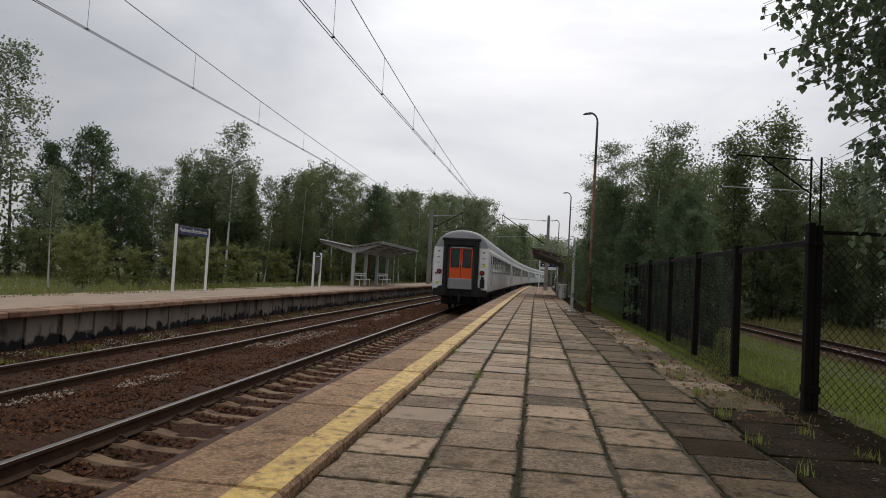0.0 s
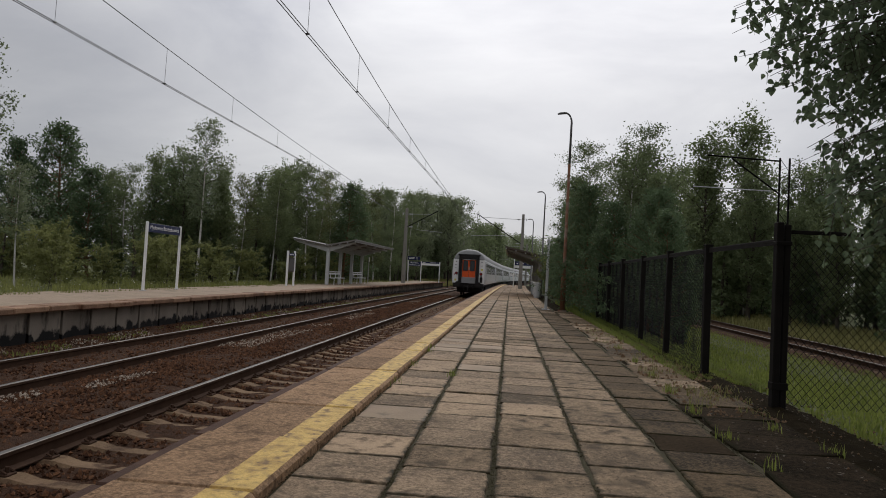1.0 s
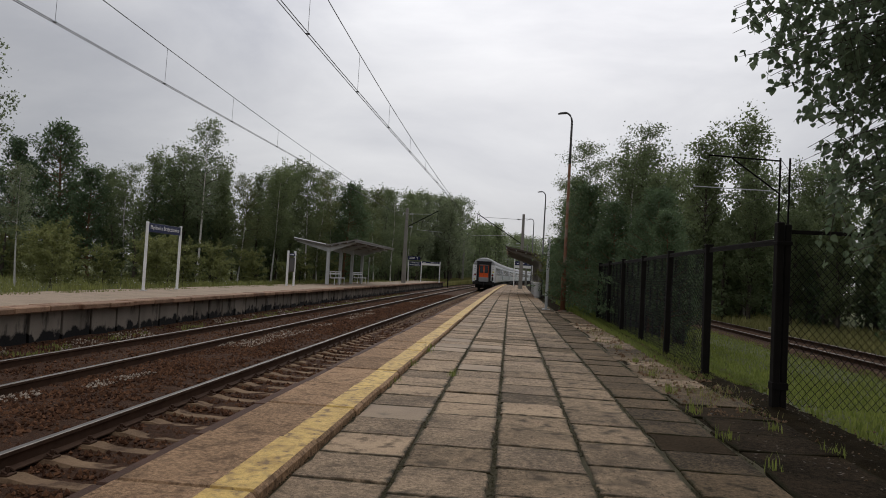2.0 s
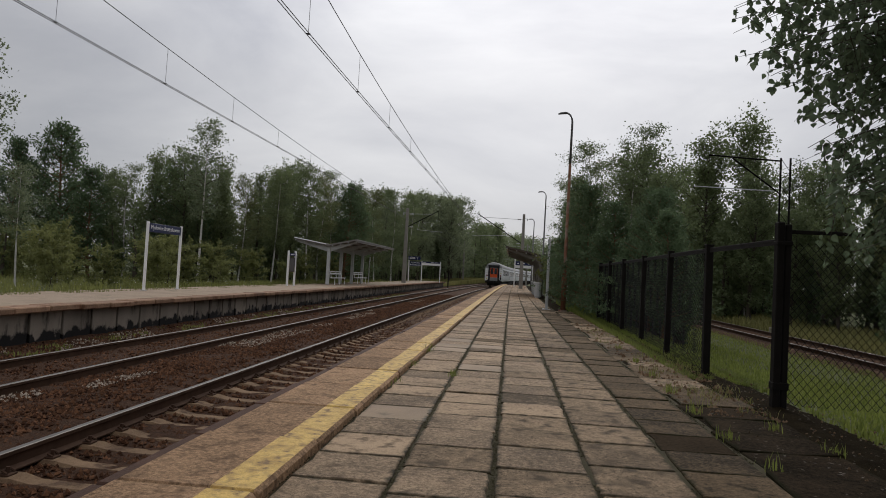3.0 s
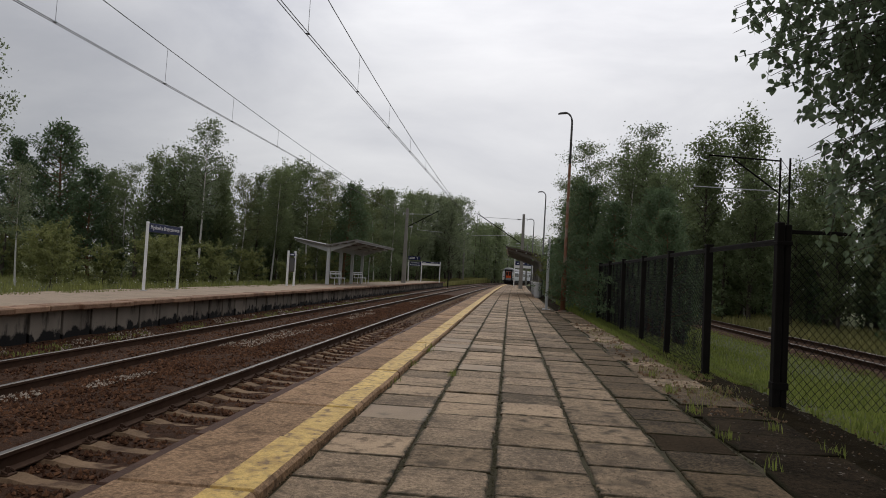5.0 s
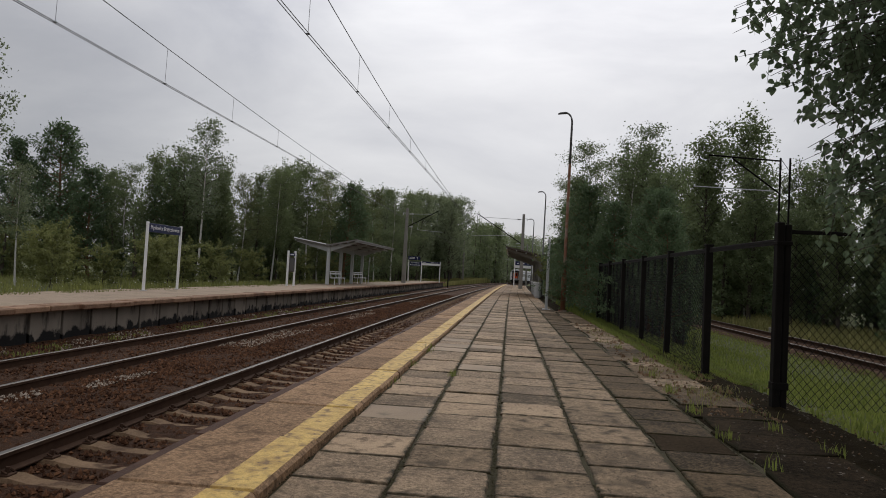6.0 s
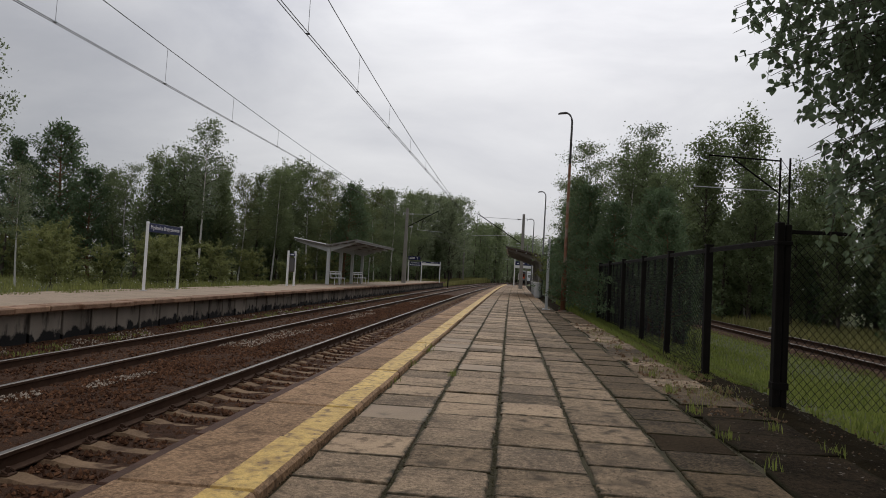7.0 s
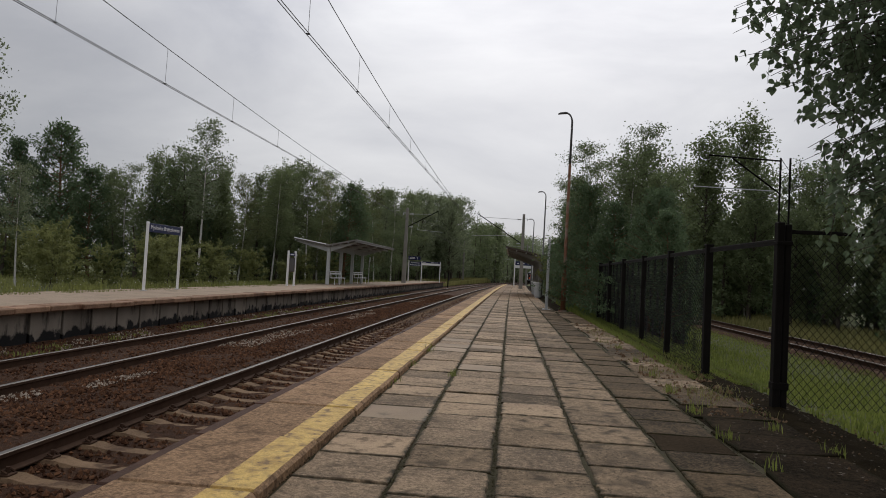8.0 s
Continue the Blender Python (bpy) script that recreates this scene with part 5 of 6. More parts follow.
    return c


COACHES = [coach(True)]
for _i in range(5):
    COACHES.append(tagged(copy_thing(COACHES[0], Matrix()), "grey-white railway coach with a row of dark windows"))
TAIL_START, SPEED = 33.12, 25.1


def coach_pose(i, t):
    s = TAIL_START + SPEED * t + i * COACH_PITCH
    a, b = along(s + 3.6, T1, RAIL_TOP), along(s + COACH_L - 3.6, T1, RAIL_TOP)
    d = (b - a).normalized()
    o = a - d * 3.6
    return pose(o.x, o.y, o.z, 0, 0, -math.degrees(math.atan2(d.x, d.y)))


def motions():
    for i, c in enumerate(COACHES):
        walk(c, [(t, coach_pose(i, t)) for t in np.arange(0, 8.01, 0.5).tolist()])

# ---------------------------------------------------------------- fence along the planted side
FENCE_X = 2.57


def fence_mesh_panel(length, z0, z1):
    """Chain-link: zigzag wires that cross in diamonds."""
    v, f = [], []
    cw, ch, r = 0.064, 0.084, 0.0029
    ny, nz = int(length / cw), int((z1 - z0) / ch)
    cell_y, cell_z = length / ny, (z1 - z0) / nz

    def wire(a, b):
        d = (b - a).normalized()
        p = d.cross(Vector((1, 0, 0))).normalized() * r
        q = Vector((r, 0, 0))
        n = len(v)
        for o in (a, b):
            v.extend([o + p, o - p * 0.5 + q * 0.87, o - p * 0.5 - q * 0.87])
        for k in range(3):
            f.append((n + k, n + (k + 1) % 3, n + 3 + (k + 1) % 3, n + 3 + k))

    for i in range(ny):
        for k in range(nz):
            y, z = i * cell_y, z0 + k * cell_z
            bulge = 0.012 * math.sin(i * 0.7) * math.sin(k * 0.5)
            m, t = Vector((bulge, y + cell_y / 2, z)), Vector((bulge, y + cell_y / 2, z + cell_z))
            l, rr = Vector((bulge, y, z + cell_z / 2)), Vector((bulge, y + cell_y, z + cell_z / 2))
            for a, b in ((m, l), (l, t), (m, rr), (rr, t)):
                wire(a, b)
    me = bpy.data.meshes.new("wire_mesh")
    me.from_pydata([tuple(p) for p in v], [], f)
    me.materials.append(M_WIRE)
    return me


def build_fence():
    """The fence follows the platform and turns away from it at the heavy double post."""
    fence = thing("fence", Matrix(), "black steel chain-link fence with square posts", "fence")
    spots = [(2.57 + 2.3 * k, 6.72 - 0.10 * k) for k in (3, 2, 1)]
    spots += [tuple(along(s, FENCE_X - (0.05 if 8 < s < 12 else 0.0))[:2]) for s in (6.72, 8.94, 11.10, 13.45, 15.75, 17.85, 19.95)]
    panel = fence_mesh_panel(2.0, 0.02, 1.56)
    for i, (x, y) in enumerate(spots):
        bm = bmesh.new()
        if i == 3:
            box(bm, -0.070, -0.005, -0.045, 0.045, -0.3, 1.78, 0.008)
            box(bm, 0.005, 0.064, -0.036, 0.036, -0.3, 1.76, 0.008)
            box(bm, -0.075, 0.070, -0.050, 0.050, 1.56, 1.60, 0.006)
            box(bm, -0.077, 0.072, -0.051, 0.051, 0.20, 0.27, 0.006)
        else:
            box(bm, -0.044, 0.044, -0.042, 0.042, -1.1 if i < 3 else -0.3, 1.66, 0.008)
            box(bm, -0.050, 0.050, -0.048, 0.048, 1.655, 1.675, 0.004)
        p = part("post", bm, M_STEEL, fence, "heavy double corner post" if i == 3 else "")
        p.matrix_basis = pose(x, y, -0.03, random.uniform(-0.6, 0.6), random.uniform(-0.5, 0.8), random.uniform(-2, 2))
        if i + 1 < len(spots):
            x2, y2 = spots[i + 1]
            L = math.hypot(x2 - x, y2 - y)
            m = pose(x, y, 0, 0, 0, -math.degrees(math.atan2(x2 - x, y2 - y)))
            bm = bmesh.new()
            lift = 0.08 if i < 3 else 0.0
            box(bm, -0.018, 0.018, 0.05, L - 0.05, 1.565 + lift, 1.60 + lift, 0.004)
            if i >= 3:
                box(bm, -0.021, -0.016, 0.05, L - 0.05, 1.54, 1.566)
            o = part("top_rail", bm, M_STEEL, fence)
            o.matrix_basis = m
            if i == 3:
                continue  # open bay without mesh
            o = new("wire_mesh", panel)
            o.parent = fence
            o.matrix_basis = m @ pose(0.03, 0.05, 0) @ Matrix.Diagonal((1, (L - 0.1) / 2.0, 1, 1))
            o["label"] = "dark chain-link wire mesh"


build_fence()

# ---------------------------------------------------------------- shelters


def corrugated(bm, x0, x1, z0, z1, y0, y1, pitch=0.20, depth=0.028, thick=0.02):
    """A trapezoid-ribbed roof sheet that slopes from x0 to x1, ribs across the track."""
    n = int((y1 - y0) / pitch)
    prof = []
    for i in range(n):
        y = y0 + i * pitch
        prof += [(y, 0), (y + pitch * 0.45, 0), (y + pitch * 0.55, depth), (y + pitch * 0.9, depth)]
    prof.append((y1, 0))
    a = [bm.verts.new((x0, y, z0 + d)) for y, d in prof]
    b = [bm.verts.new((x1, y, z1 + d)) for y, d in prof]
    c = [bm.verts.new((x0, y, z0 + d - thick)) for y, d in prof]
    e = [bm.verts.new((x1, y, z1 + d - thick)) for y, d in prof]
    for i in range(len(prof) - 1):
        bm.faces.new((a[i], b[i], b[i + 1], a[i + 1]))
        bm.faces.new((c[i], c[i + 1], e[i + 1], e[i]))
        bm.faces.new((a[i], a[i + 1], c[i + 1], c[i]))
        bm.faces.new((b[i], e[i], e[i + 1], b[i + 1]))
    bm.faces.new((a[0], c[0], e[0], b[0]))
    bm.faces.new((a[-1], b[-1], e[-1], c[-1]))
    bmesh.ops.recalc_face_normals(bm, faces=bm.faces)


def shelter(m, back, front, length, posts, label, roof_mat, post_mat, bench=True, mid_z=2.50, front_z=2.92, back_z=2.84):
    """A butterfly-roofed platform shelter; local x = 0 is the line of posts, +x the track side."""
    s = thing("platform_shelter", m, label, "shelter")
    for x0, x1, z0, z1 in ((back, 0.0, back_z, mid_z), (0.0, front, mid_z, front_z)):
        bm = bmesh.new()
        corrugated(bm, x0, x1, z0, z1, 0, length)
        part("roof_sheet", bm, roof_mat, s, "ribbed metal roof wing")
    for f in np.linspace(0.15, 0.97, 4):
        for edge, ez in ((back, back_z), (front, front_z)):
            bm = bmesh.new()
            x = edge * f
            z = mid_z + (ez - mid_z) * f - 0.05
            box(bm, x - 0.03, x + 0.03, -0.02, length + 0.02, z - 0.07, z + 0.02, 0.005)
            part("purlin", bm, M_GREYMET, s)
    bm = bmesh.new()
    box(bm, front - 0.01, front + 0.015, -0.04, length + 0.04, front_z - 0.075, front_z + 0.035, 0.004)
    part("front_fascia", bm, roof_mat, s, "front gutter strip")
    bm = bmesh.new()
    for k in range(2):
        x0, x1, z0, z1 = ((back, 0.0, back_z, mid_z), (0.0, front, mid_z, front_z))[k]
        vs = [bm.verts.new(p) for p in ((x0, -0.035, z0 - 0.05), (x1, -0.035, z1 - 0.05), (x1, -0.035, z1 + 0.045), (x0, -0.035, z0 + 0.045),
                                        (x0, -0.005, z0 - 0.05), (x1, -0.005, z1 - 0.05), (x1, -0.005, z1 + 0.045), (x0, -0.005, z0 + 0.045))]
        for q in ((0, 1, 2, 3), (7, 6, 5, 4), (0, 4, 5, 1), (1, 5, 6, 2), (2, 6, 7, 3), (3, 7, 4, 0)):
            bm.faces.new([vs[i] for i in q])
    part("gable_trim", bm, roof_mat, s, "edge strip of the roof")
    if bench:
        # white rod stands in for the back wing's edge catching the sky
        bm = bmesh.new()
        rod(bm, [(back, -0.05, back_z + 0.05), (-0.1, -0.05, mid_z + 0.06)], 0.035, 6)
        part("flashing", bm, M_WHITE, s, "white strip painted as the sky-lit roof edge")
    for y in posts:
        bm = bmesh.new()
        box(bm, -0.10, 0.10, y - 0.10, y + 0.10, 0.0, mid_z - 0.03, 0.015)
        p = part("post", bm, post_mat, s)
        for edge, ez in ((back, back_z), (front, front_z)):
            bm = bmesh.new()
            vs = []
            for yy in (y - 0.05, y + 0.05):
                vs += [bm.verts.new(q) for q in ((0, yy, mid_z - 0.42), (0, yy, mid_z - 0.10), (edge * 0.95, yy, ez - 0.12), (edge * 0.95, yy, ez - 0.20))]
            for q in ((0, 1, 2, 3), (7, 6, 5, 4), (0, 4, 5, 1), (1, 5, 6, 2), (2, 6, 7, 3), (3, 7, 4, 0)):
                bm.faces.new([vs[i] for i in q])
            bmesh.ops.recalc_face_normals(bm, faces=bm.faces)
            part("bracket", bm, post_mat, p)
    if bench:
        for y0, y1 in ((posts[0] + 0.2, posts[1] - 0.2), (posts[2] + 0.2, posts[3] - 0.2)):
            bm = bmesh.new()
            for dx in (0.16, 0.28, 0.40):
                box(bm, dx - 0.045, dx + 0.045, y0, y1, 0.42, 0.46, 0.006)
            part("bench_seat", bm, M_WHITE, s, "pale slatted bench seat")
            bm = bmesh.new()
            box(bm, 0.08, 0.11, y0, y1, 0.66, 0.74, 0.006)
            box(bm, 0.08, 0.11, y0, y1, 0.80, 0.86, 0.006)
            part("bench_back", bm, M_WHITE, s)
            for y in (y0 + 0.1, (y0 + y1) / 2, y1 - 0.1):
                bm = bmesh.new()
                rod(bm, [(0.40, y, 0.0), (0.40, y, 0.42), (0.16, y, 0.42), (0.09, y, 0.86)], 0.025, 6)
                part("bench_leg", bm, M_WHITE, s)
    return s


shelter(at_line(41.9, -11.62), -2.2, 1.85, 13.4, (0.35, 3.5, 6.8, 10.1), "grey butterfly-roofed metal shelter with pale posts and benches", M_ROOFMET, M_GREYMET)
shelter(at_line(40.0, 1.72), -2.1, 1.2, 12.5, (0.3, 4.3, 8.3, 12.2), "dark butterfly-roofed shelter on pale posts", M_DARKMET, M_CONPOLE, False, 2.45, 2.75, 2.88)

# ---------------------------------------------------------------- signs and boards


def name_sign():
    """The station's name board, facing the tracks. Local x runs along the board."""
    s = thing("station_sign", at_line(22.75, -12.17, 0.0, 90), "navy station name board on two white posts", "sign")
    for x in (-1.15, 1.15):
        bm = bmesh.new()
        box(bm, x - 0.045, x + 0.045, -0.035, 0.035, -0.05, 2.31, 0.008)
        part("post", bm, M_WHITE, s)
        bm = bmesh.new()
        box(bm, x - 0.09, x + 0.09, -0.08, 0.08, -0.01, 0.012, 0.003)
        part("foot_plate", bm, M_GREYMET, s)
    bm = bmesh.new()
    box(bm, -1.10, 1.10, -0.02, 0.02, 1.97, 2.27, 0.004)
    b = part("board", bm, M_BLUE, s, "navy board with the white name")
    writing("lettering", "Mysłowice Brzęczkowice", 0.20, pose(0, -0.025, 2.13, 90, 0, 0), M_LETTER, b, 1.96)
    return s


name_sign()


def info_board():
    s = thing("timetable_board", at_line(35.6, -11.8, 0.0, 78), "white-framed timetable case on two posts", "notice board")
    for x in (-0.36, 0.36):
        bm = bmesh.new()
        box(bm, x - 0.05, x + 0.05, -0.045, 0.045, -0.03, 1.88, 0.01)
        part("post", bm, M_WHITE, s)
    bm = bmesh.new()
    box(bm, -0.30, 0.30, -0.03, 0.03, 0.75, 1.52, 0.01)
    c = part("case", bm, M_DARKMET, s, "dark glazed case with sheets")
    bm = bmesh.new()
    box(bm, -0.25, 0.25, -0.045, -0.03, 0.80, 1.47)
    part("sheet", bm, M_LAMPGREY, c)
    bm = bmesh.new()
    box(bm, -0.30, 0.30, -0.03, 0.03, 1.60, 1.76, 0.008)
    h = part("header", bm, M_BLUE, s, "dark blue header")
    bm = bmesh.new()
    for i in range(3):
        box(bm, -0.2 + i * 0.14, -0.1 + i * 0.14, -0.036, -0.03, 1.66, 1.70)
    part("lettering", bm, M_LETTER, h, "small white bars of lettering")
    return s


info_board()


def direction_frame(m, number, label):
    """A platform-number board, a name board and a framed white band on posts; local x along the boards."""
    s = thing("platform_sign", m, label, "sign")
    for x, h in ((-1.55, 2.45), (0.0, 2.45), (2.2, 2.45)):
        bm = bmesh.new()
        box(bm, x - 0.05, x + 0.05, -0.04, 0.04, -0.03, h, 0.01)
        part("post", bm, M_WHITE, s)
    bm = bmesh.new()
    box(bm, -1.65, -0.20, -0.03, 0.03, 2.55, 2.98, 0.008)
    n = part("number_board", bm, M_BLUE, s, "navy board with the platform number")
    writing("lettering", number, 0.34, pose(-0.55, -0.036, 2.76, 90, 0, 0), M_LETTER, n)
    bm = bmesh.new()
    for i in range(2):
        box(bm, -1.5, -0.85, -0.036, -0.03, 2.68 + i * 0.14, 2.73 + i * 0.14)
    part("lettering", bm, M_LETTER, n, "white bars of lettering")
    bm = bmesh.new()
    box(bm, -1.48, -0.06, -0.025, 0.025, 1.82, 2.36, 0.008)
    b = part("name_board", bm, M_BLUE, s, "navy name board")
    writing("lettering", "Mysłowice", 0.24, pose(-0.77, -0.03, 2.22, 90, 0, 0), M_LETTER, b)
    writing("lettering", "Brzęczkowice", 0.24, pose(-0.77, -0.03, 1.97, 90, 0, 0), M_LETTER, b, 1.25)
    bm = bmesh.new()
    box(bm, 0.05, 2.15, -0.025, 0.025, 1.98, 2.22, 0.006)
    part("white_band", bm, M_WHITE, s, "white information band")
    bm = bmesh.new()
    box(bm, 0.05, 2.15, -0.025, 0.025, 2.225, 2.42, 0.006)
    d = part("direction_band", bm, M_BLUE, s, "navy direction band")
    bm = bmesh.new()
    for x0, x1 in ((0.15, 0.5), (1.1, 1.45), (1.55, 1.75), (1.85, 1.95)):
        box(bm, x0, x1, -0.032, -0.025, 2.29, 2.35)
    part("lettering", bm, M_LETTER, d, "white bars of lettering")
    return s


direction_frame(at_line(80.0, -10.95, 0.0, 4), "2", "navy platform sign boards on white posts, platform two")


def near_direction_frame():
    s = thing("platform_sign", at_line(84.0, 0.0, 0.0, 0), "navy and white platform sign boards on posts, platform one", "sign")
    for x in (0.02, 2.2):
        bm = bmesh.new()
        box(bm, x - 0.06, x + 0.06, -0.05, 0.05, -0.03, 3.9, 0.01)
        part("post", bm, M_WHITE, s)
    bm = bmesh.new()
    box(bm, 0.05, 1.55, -0.03, 0.03, 3.35, 3.95, 0.008)
    n = part("number_board", bm, M_BLUE, s, "navy board with the platform number")
    writing("lettering", "1", 0.42, pose(0.35, -0.036, 3.65, 90, 0, 0), M_LETTER, n)
    bm = bmesh.new()
    for i in range(2):
        box(bm, 0.7, 1.35, -0.036, -0.03, 3.55 + i * 0.16, 3.61 + i * 0.16)
    part("lettering", bm, M_LETTER, n, "white bars of lettering")
    bm = bmesh.new()
    box(bm, 0.08, 2.15, -0.03, 0.03, 2.62, 3.10, 0.008)
    b = part("direction_band", bm, M_BLUE, s, "navy direction band")
    bm = bmesh.new()
    for x0, x1 in ((0.3, 0.5), (0.7, 1.2), (1.6, 1.75)):
        box(bm, x0, x1, -0.036, -0.03, 2.80, 2.90)
    part("lettering", bm, M_LETTER, b, "white bars of lettering")
    bm = bmesh.new()
    box(bm, 0.08, 2.15, -0.03, 0.03, 2.28, 2.61, 0.008)
    part("white_band", bm, M_WHITE, s, "white information band")
    return s


near_direction_frame()

# ---------------------------------------------------------------- lamps and poles


def street_lamp(m, h, arm, label, mats, seed=0):
    s = thing("platform_lamp", m, label, "lamp post")
    bm = bmesh.new()
    rod(bm, [(0, 0, -0.1), (0, 0, 0.06)], 0.15, 14)
    rod(bm, [(0, 0, 0.0), (0, 0, 1.3), (0, 0, 1.32), (0.01, 0, h * 0.74)], [0.09, 0.09, 0.058, 0.048], 12)
    part("lower_pole", bm, mats[0], s, "rusting lower pole", smooth=True)
    bm = bmesh.new()
    pts = [(0.01, 0, h * 0.735), (0.02, 0, h - 0.35)] + [(0.02 - arm * (1 - math.cos(a)) * 0.75, 0, h - 0.35 + 0.33 * math.sin(a)) for a in np.linspace(0.25, 1.45, 6)]
    rod(bm, pts, [0.044, 0.036] + [0.032] * 6, 10)
    part("upper_pole", bm, mats[1], s, "dark bent upper tube", smooth=True)
    e = pts[-1]
    bm = bmesh.new()
    rod(bm, [(e[0] + 0.02, 0, e[2]), (e[0] - 0.05, 0, e[2]), (e[0] - 0.22, 0, e[2] - 0.02), (e[0] - 0.30, 0, e[2] - 0.05)], [0.034, 0.042, 0.04, 0.02], 10)
    part("lantern", bm, M_LAMPGREY, s, "small dark lantern head", smooth=True)
    return s


street_lamp(at_line(23.8, 1.86), 6.95, 0.30, "tall rusty lamp post with a bent top", (M_RUST, M_LAMPGREY))
street_lamp(at_line(44.5, 1.98), 6.8, 0.35, "grey lamp post with a bent top", (M_LAMPGREY, M_LAMPGREY))
street_lamp(at_line(62.0, 1.72), 6.5, 0.35, "grey lamp post with a bent top", (M_LAMPGREY, M_LAMPGREY))


def marker_post():
    s = thing("marker_post", at_line(24.9, 1.35), "white-painted square steel post on the platform", "post")
    bm = bmesh.new()
    box(bm, -0.048, 0.048, -0.048, 0.048, 0.0, 2.52, 0.006)
    part("shaft", bm, M_GREYMET, s)
    bm = bmesh.new()
    box(bm, -0.14, 0.14, -0.14, 0.14, -0.02, 0.015, 0.004)
    part("foot_plate", bm, M_GREYMET, s)
    bm = bmesh.new()
    box(bm, -0.052, 0.052, -0.052, 0.052, 2.52, 2.545, 0.006)
    part("cap", bm, M_GREYMET, s)



marker_post()


def small_posts():
    s = thing("small_sign", at_line(53.0, -11.3, 0.0, 95), "small white plate on a thin grey post", "sign")
    bm = bmesh.new()
    rod(bm, [(0, 0, 0), (0, 0, 2.1)], 0.035, 8)
    part("post", bm, M_GREYMET, s)
    bm = bmesh.new()
    box(bm, -0.2, 0.2, -0.05, -0.03, 1.72, 2.08, 0.004)
    part("plate", bm, M_WHITE, s)
    for s0, x in ((89.5, -8.75), (91.0, -8.9)):
        e = thing("end_post", at_line(s0, x, -0.75), "short black post at the platform's end", "post", "end posts")
        bm = bmesh.new()
        box(bm, -0.07, 0.07, -0.07, 0.07, 0, 2.0, 0.01)
        part("shaft", bm, M_STEEL, e)
        bm = bmesh.new()
        box(bm, -0.08, 0.08, -0.08, 0.08, 1.985, 2.03, 0.01)
        part("cap", bm, M_STEEL, e)


small_posts()


def bin_and_boxes():
    """Pale cabinets below the dark shelter, half hidden by shrubs."""
    for i, (s0, x, h) in enumerate(((39.2, 1.55, 1.05), (43.4, 1.62, 1.0), (47.0, 1.60, 1.1))):
        c = thing("waste_bin", at_line(s0, x), "pale metal litter bin beside the shelter", "litter bin", "litter bins")
        bm = bmesh.new()
        rod(bm, [(0, 0, 0.0), (0, 0, 0.06), (0, 0, 0.08), (0, 0, h * 0.8)], [0.14, 0.14, 0.19, 0.22], 14)
        part("bucket", bm, M_GREYMET, c)
        bm = bmesh.new()
        rod(bm, [(0, 0, h * 0.8), (0, 0, h * 0.84)], [0.235, 0.235], 14)
        part("rim", bm, M_WHITE, c)


bin_and_boxes()

# ---------------------------------------------------------------- overhead line


def concrete_mast(m, h, side, reach, strut_z, label, simple=False):
    """A tapered concrete mast; side +1: its arm reaches to the right."""
    s = thing("catenary_mast", m, label, "catenary mast")
    bm = bmesh.new()
    box(bm, -0.17, 0.17, -0.20, 0.20, -1.0, 0.35, 0.02)
    part("footing", bm, M_CONPOLE, s, "dark concrete footing")
    bm = bmesh.new()
    rings = [[bm.verts.new((x * k, y * k, z)) for x, y in ((-0.2, -0.16), (0.2, -0.16), (0.2, 0.16), (-0.2, 0.16))] for z, k in ((0.0, 1.0), (h, 0.62))]
    for i in range(4):
        bm.faces.new((rings[0][i], rings[0][(i + 1) % 4], rings[1][(i + 1) % 4], rings[1][i]))
    bm.faces.new(rings[1])
    bmesh.ops.bevel(bm, geom=bm.edges[:], offset=0.02, segments=1, affect="EDGES")
    part("shaft", bm, M_CONPOLE, s, "tapered weathered concrete shaft")
    if simple:
        return s
    bm = bmesh.new()
    rod(bm, [(side * 0.12, 0, strut_z), (side * reach, 0, h - 0.15)], 0.042, 8)
    part("strut", bm, M_STEEL, s, "dark slanting tube")
    bm = bmesh.new()
    rod(bm, [(side * 0.1, 0, h - 0.55), (side * reach * 0.86, 0, h - 0.55 + 0.08)], 0.022, 6)
    part("tie_rod", bm, M_GREYMET, s)
    bm = bmesh.new()
    rod(bm, [(side * reach, 0, h - 0.15), (side * reach, 0, 6.2)], 0.02, 6)
    part("hanger", bm, M_STEEL, s)
    bm = bmesh.new()
    rod(bm, [(side * reach * 0.35, 0, 5.25), (side * (reach + 0.5), 0, 5.1)], 0.02, 6)
    rod(bm, [(side * reach * 0.35, 0, 5.25), (side * reach * 0.42, 0, strut_z + (h - 0.15 - strut_z) * 0.42)], 0.014, 6)
    part("registration_arm", bm, M_GREYMET, s)
    for k, z in enumerate((h - 0.55, strut_z)):
        bm = bmesh.new()
        rod(bm, [(side * (0.28 + 0.07 * i), 0, z) for i in range(6)], [0.035, 0.075, 0.035, 0.075, 0.035, 0.075], 10)
        part("insulator", bm, M_GREYMET, s, "ribbed insulator")
    bm = bmesh.new()
    box(bm, -side * 0.2 - 0.22, -side * 0.2 + 0.22, -0.05, 0.05, h - 0.48, h - 0.44)
    box(bm, -side * 0.35 - 0.03, -side * 0.35 + 0.03, -0.05, 0.05, h - 0.66, h - 0.44)
    part("bracket", bm, M_GREYMET, s)
    return s


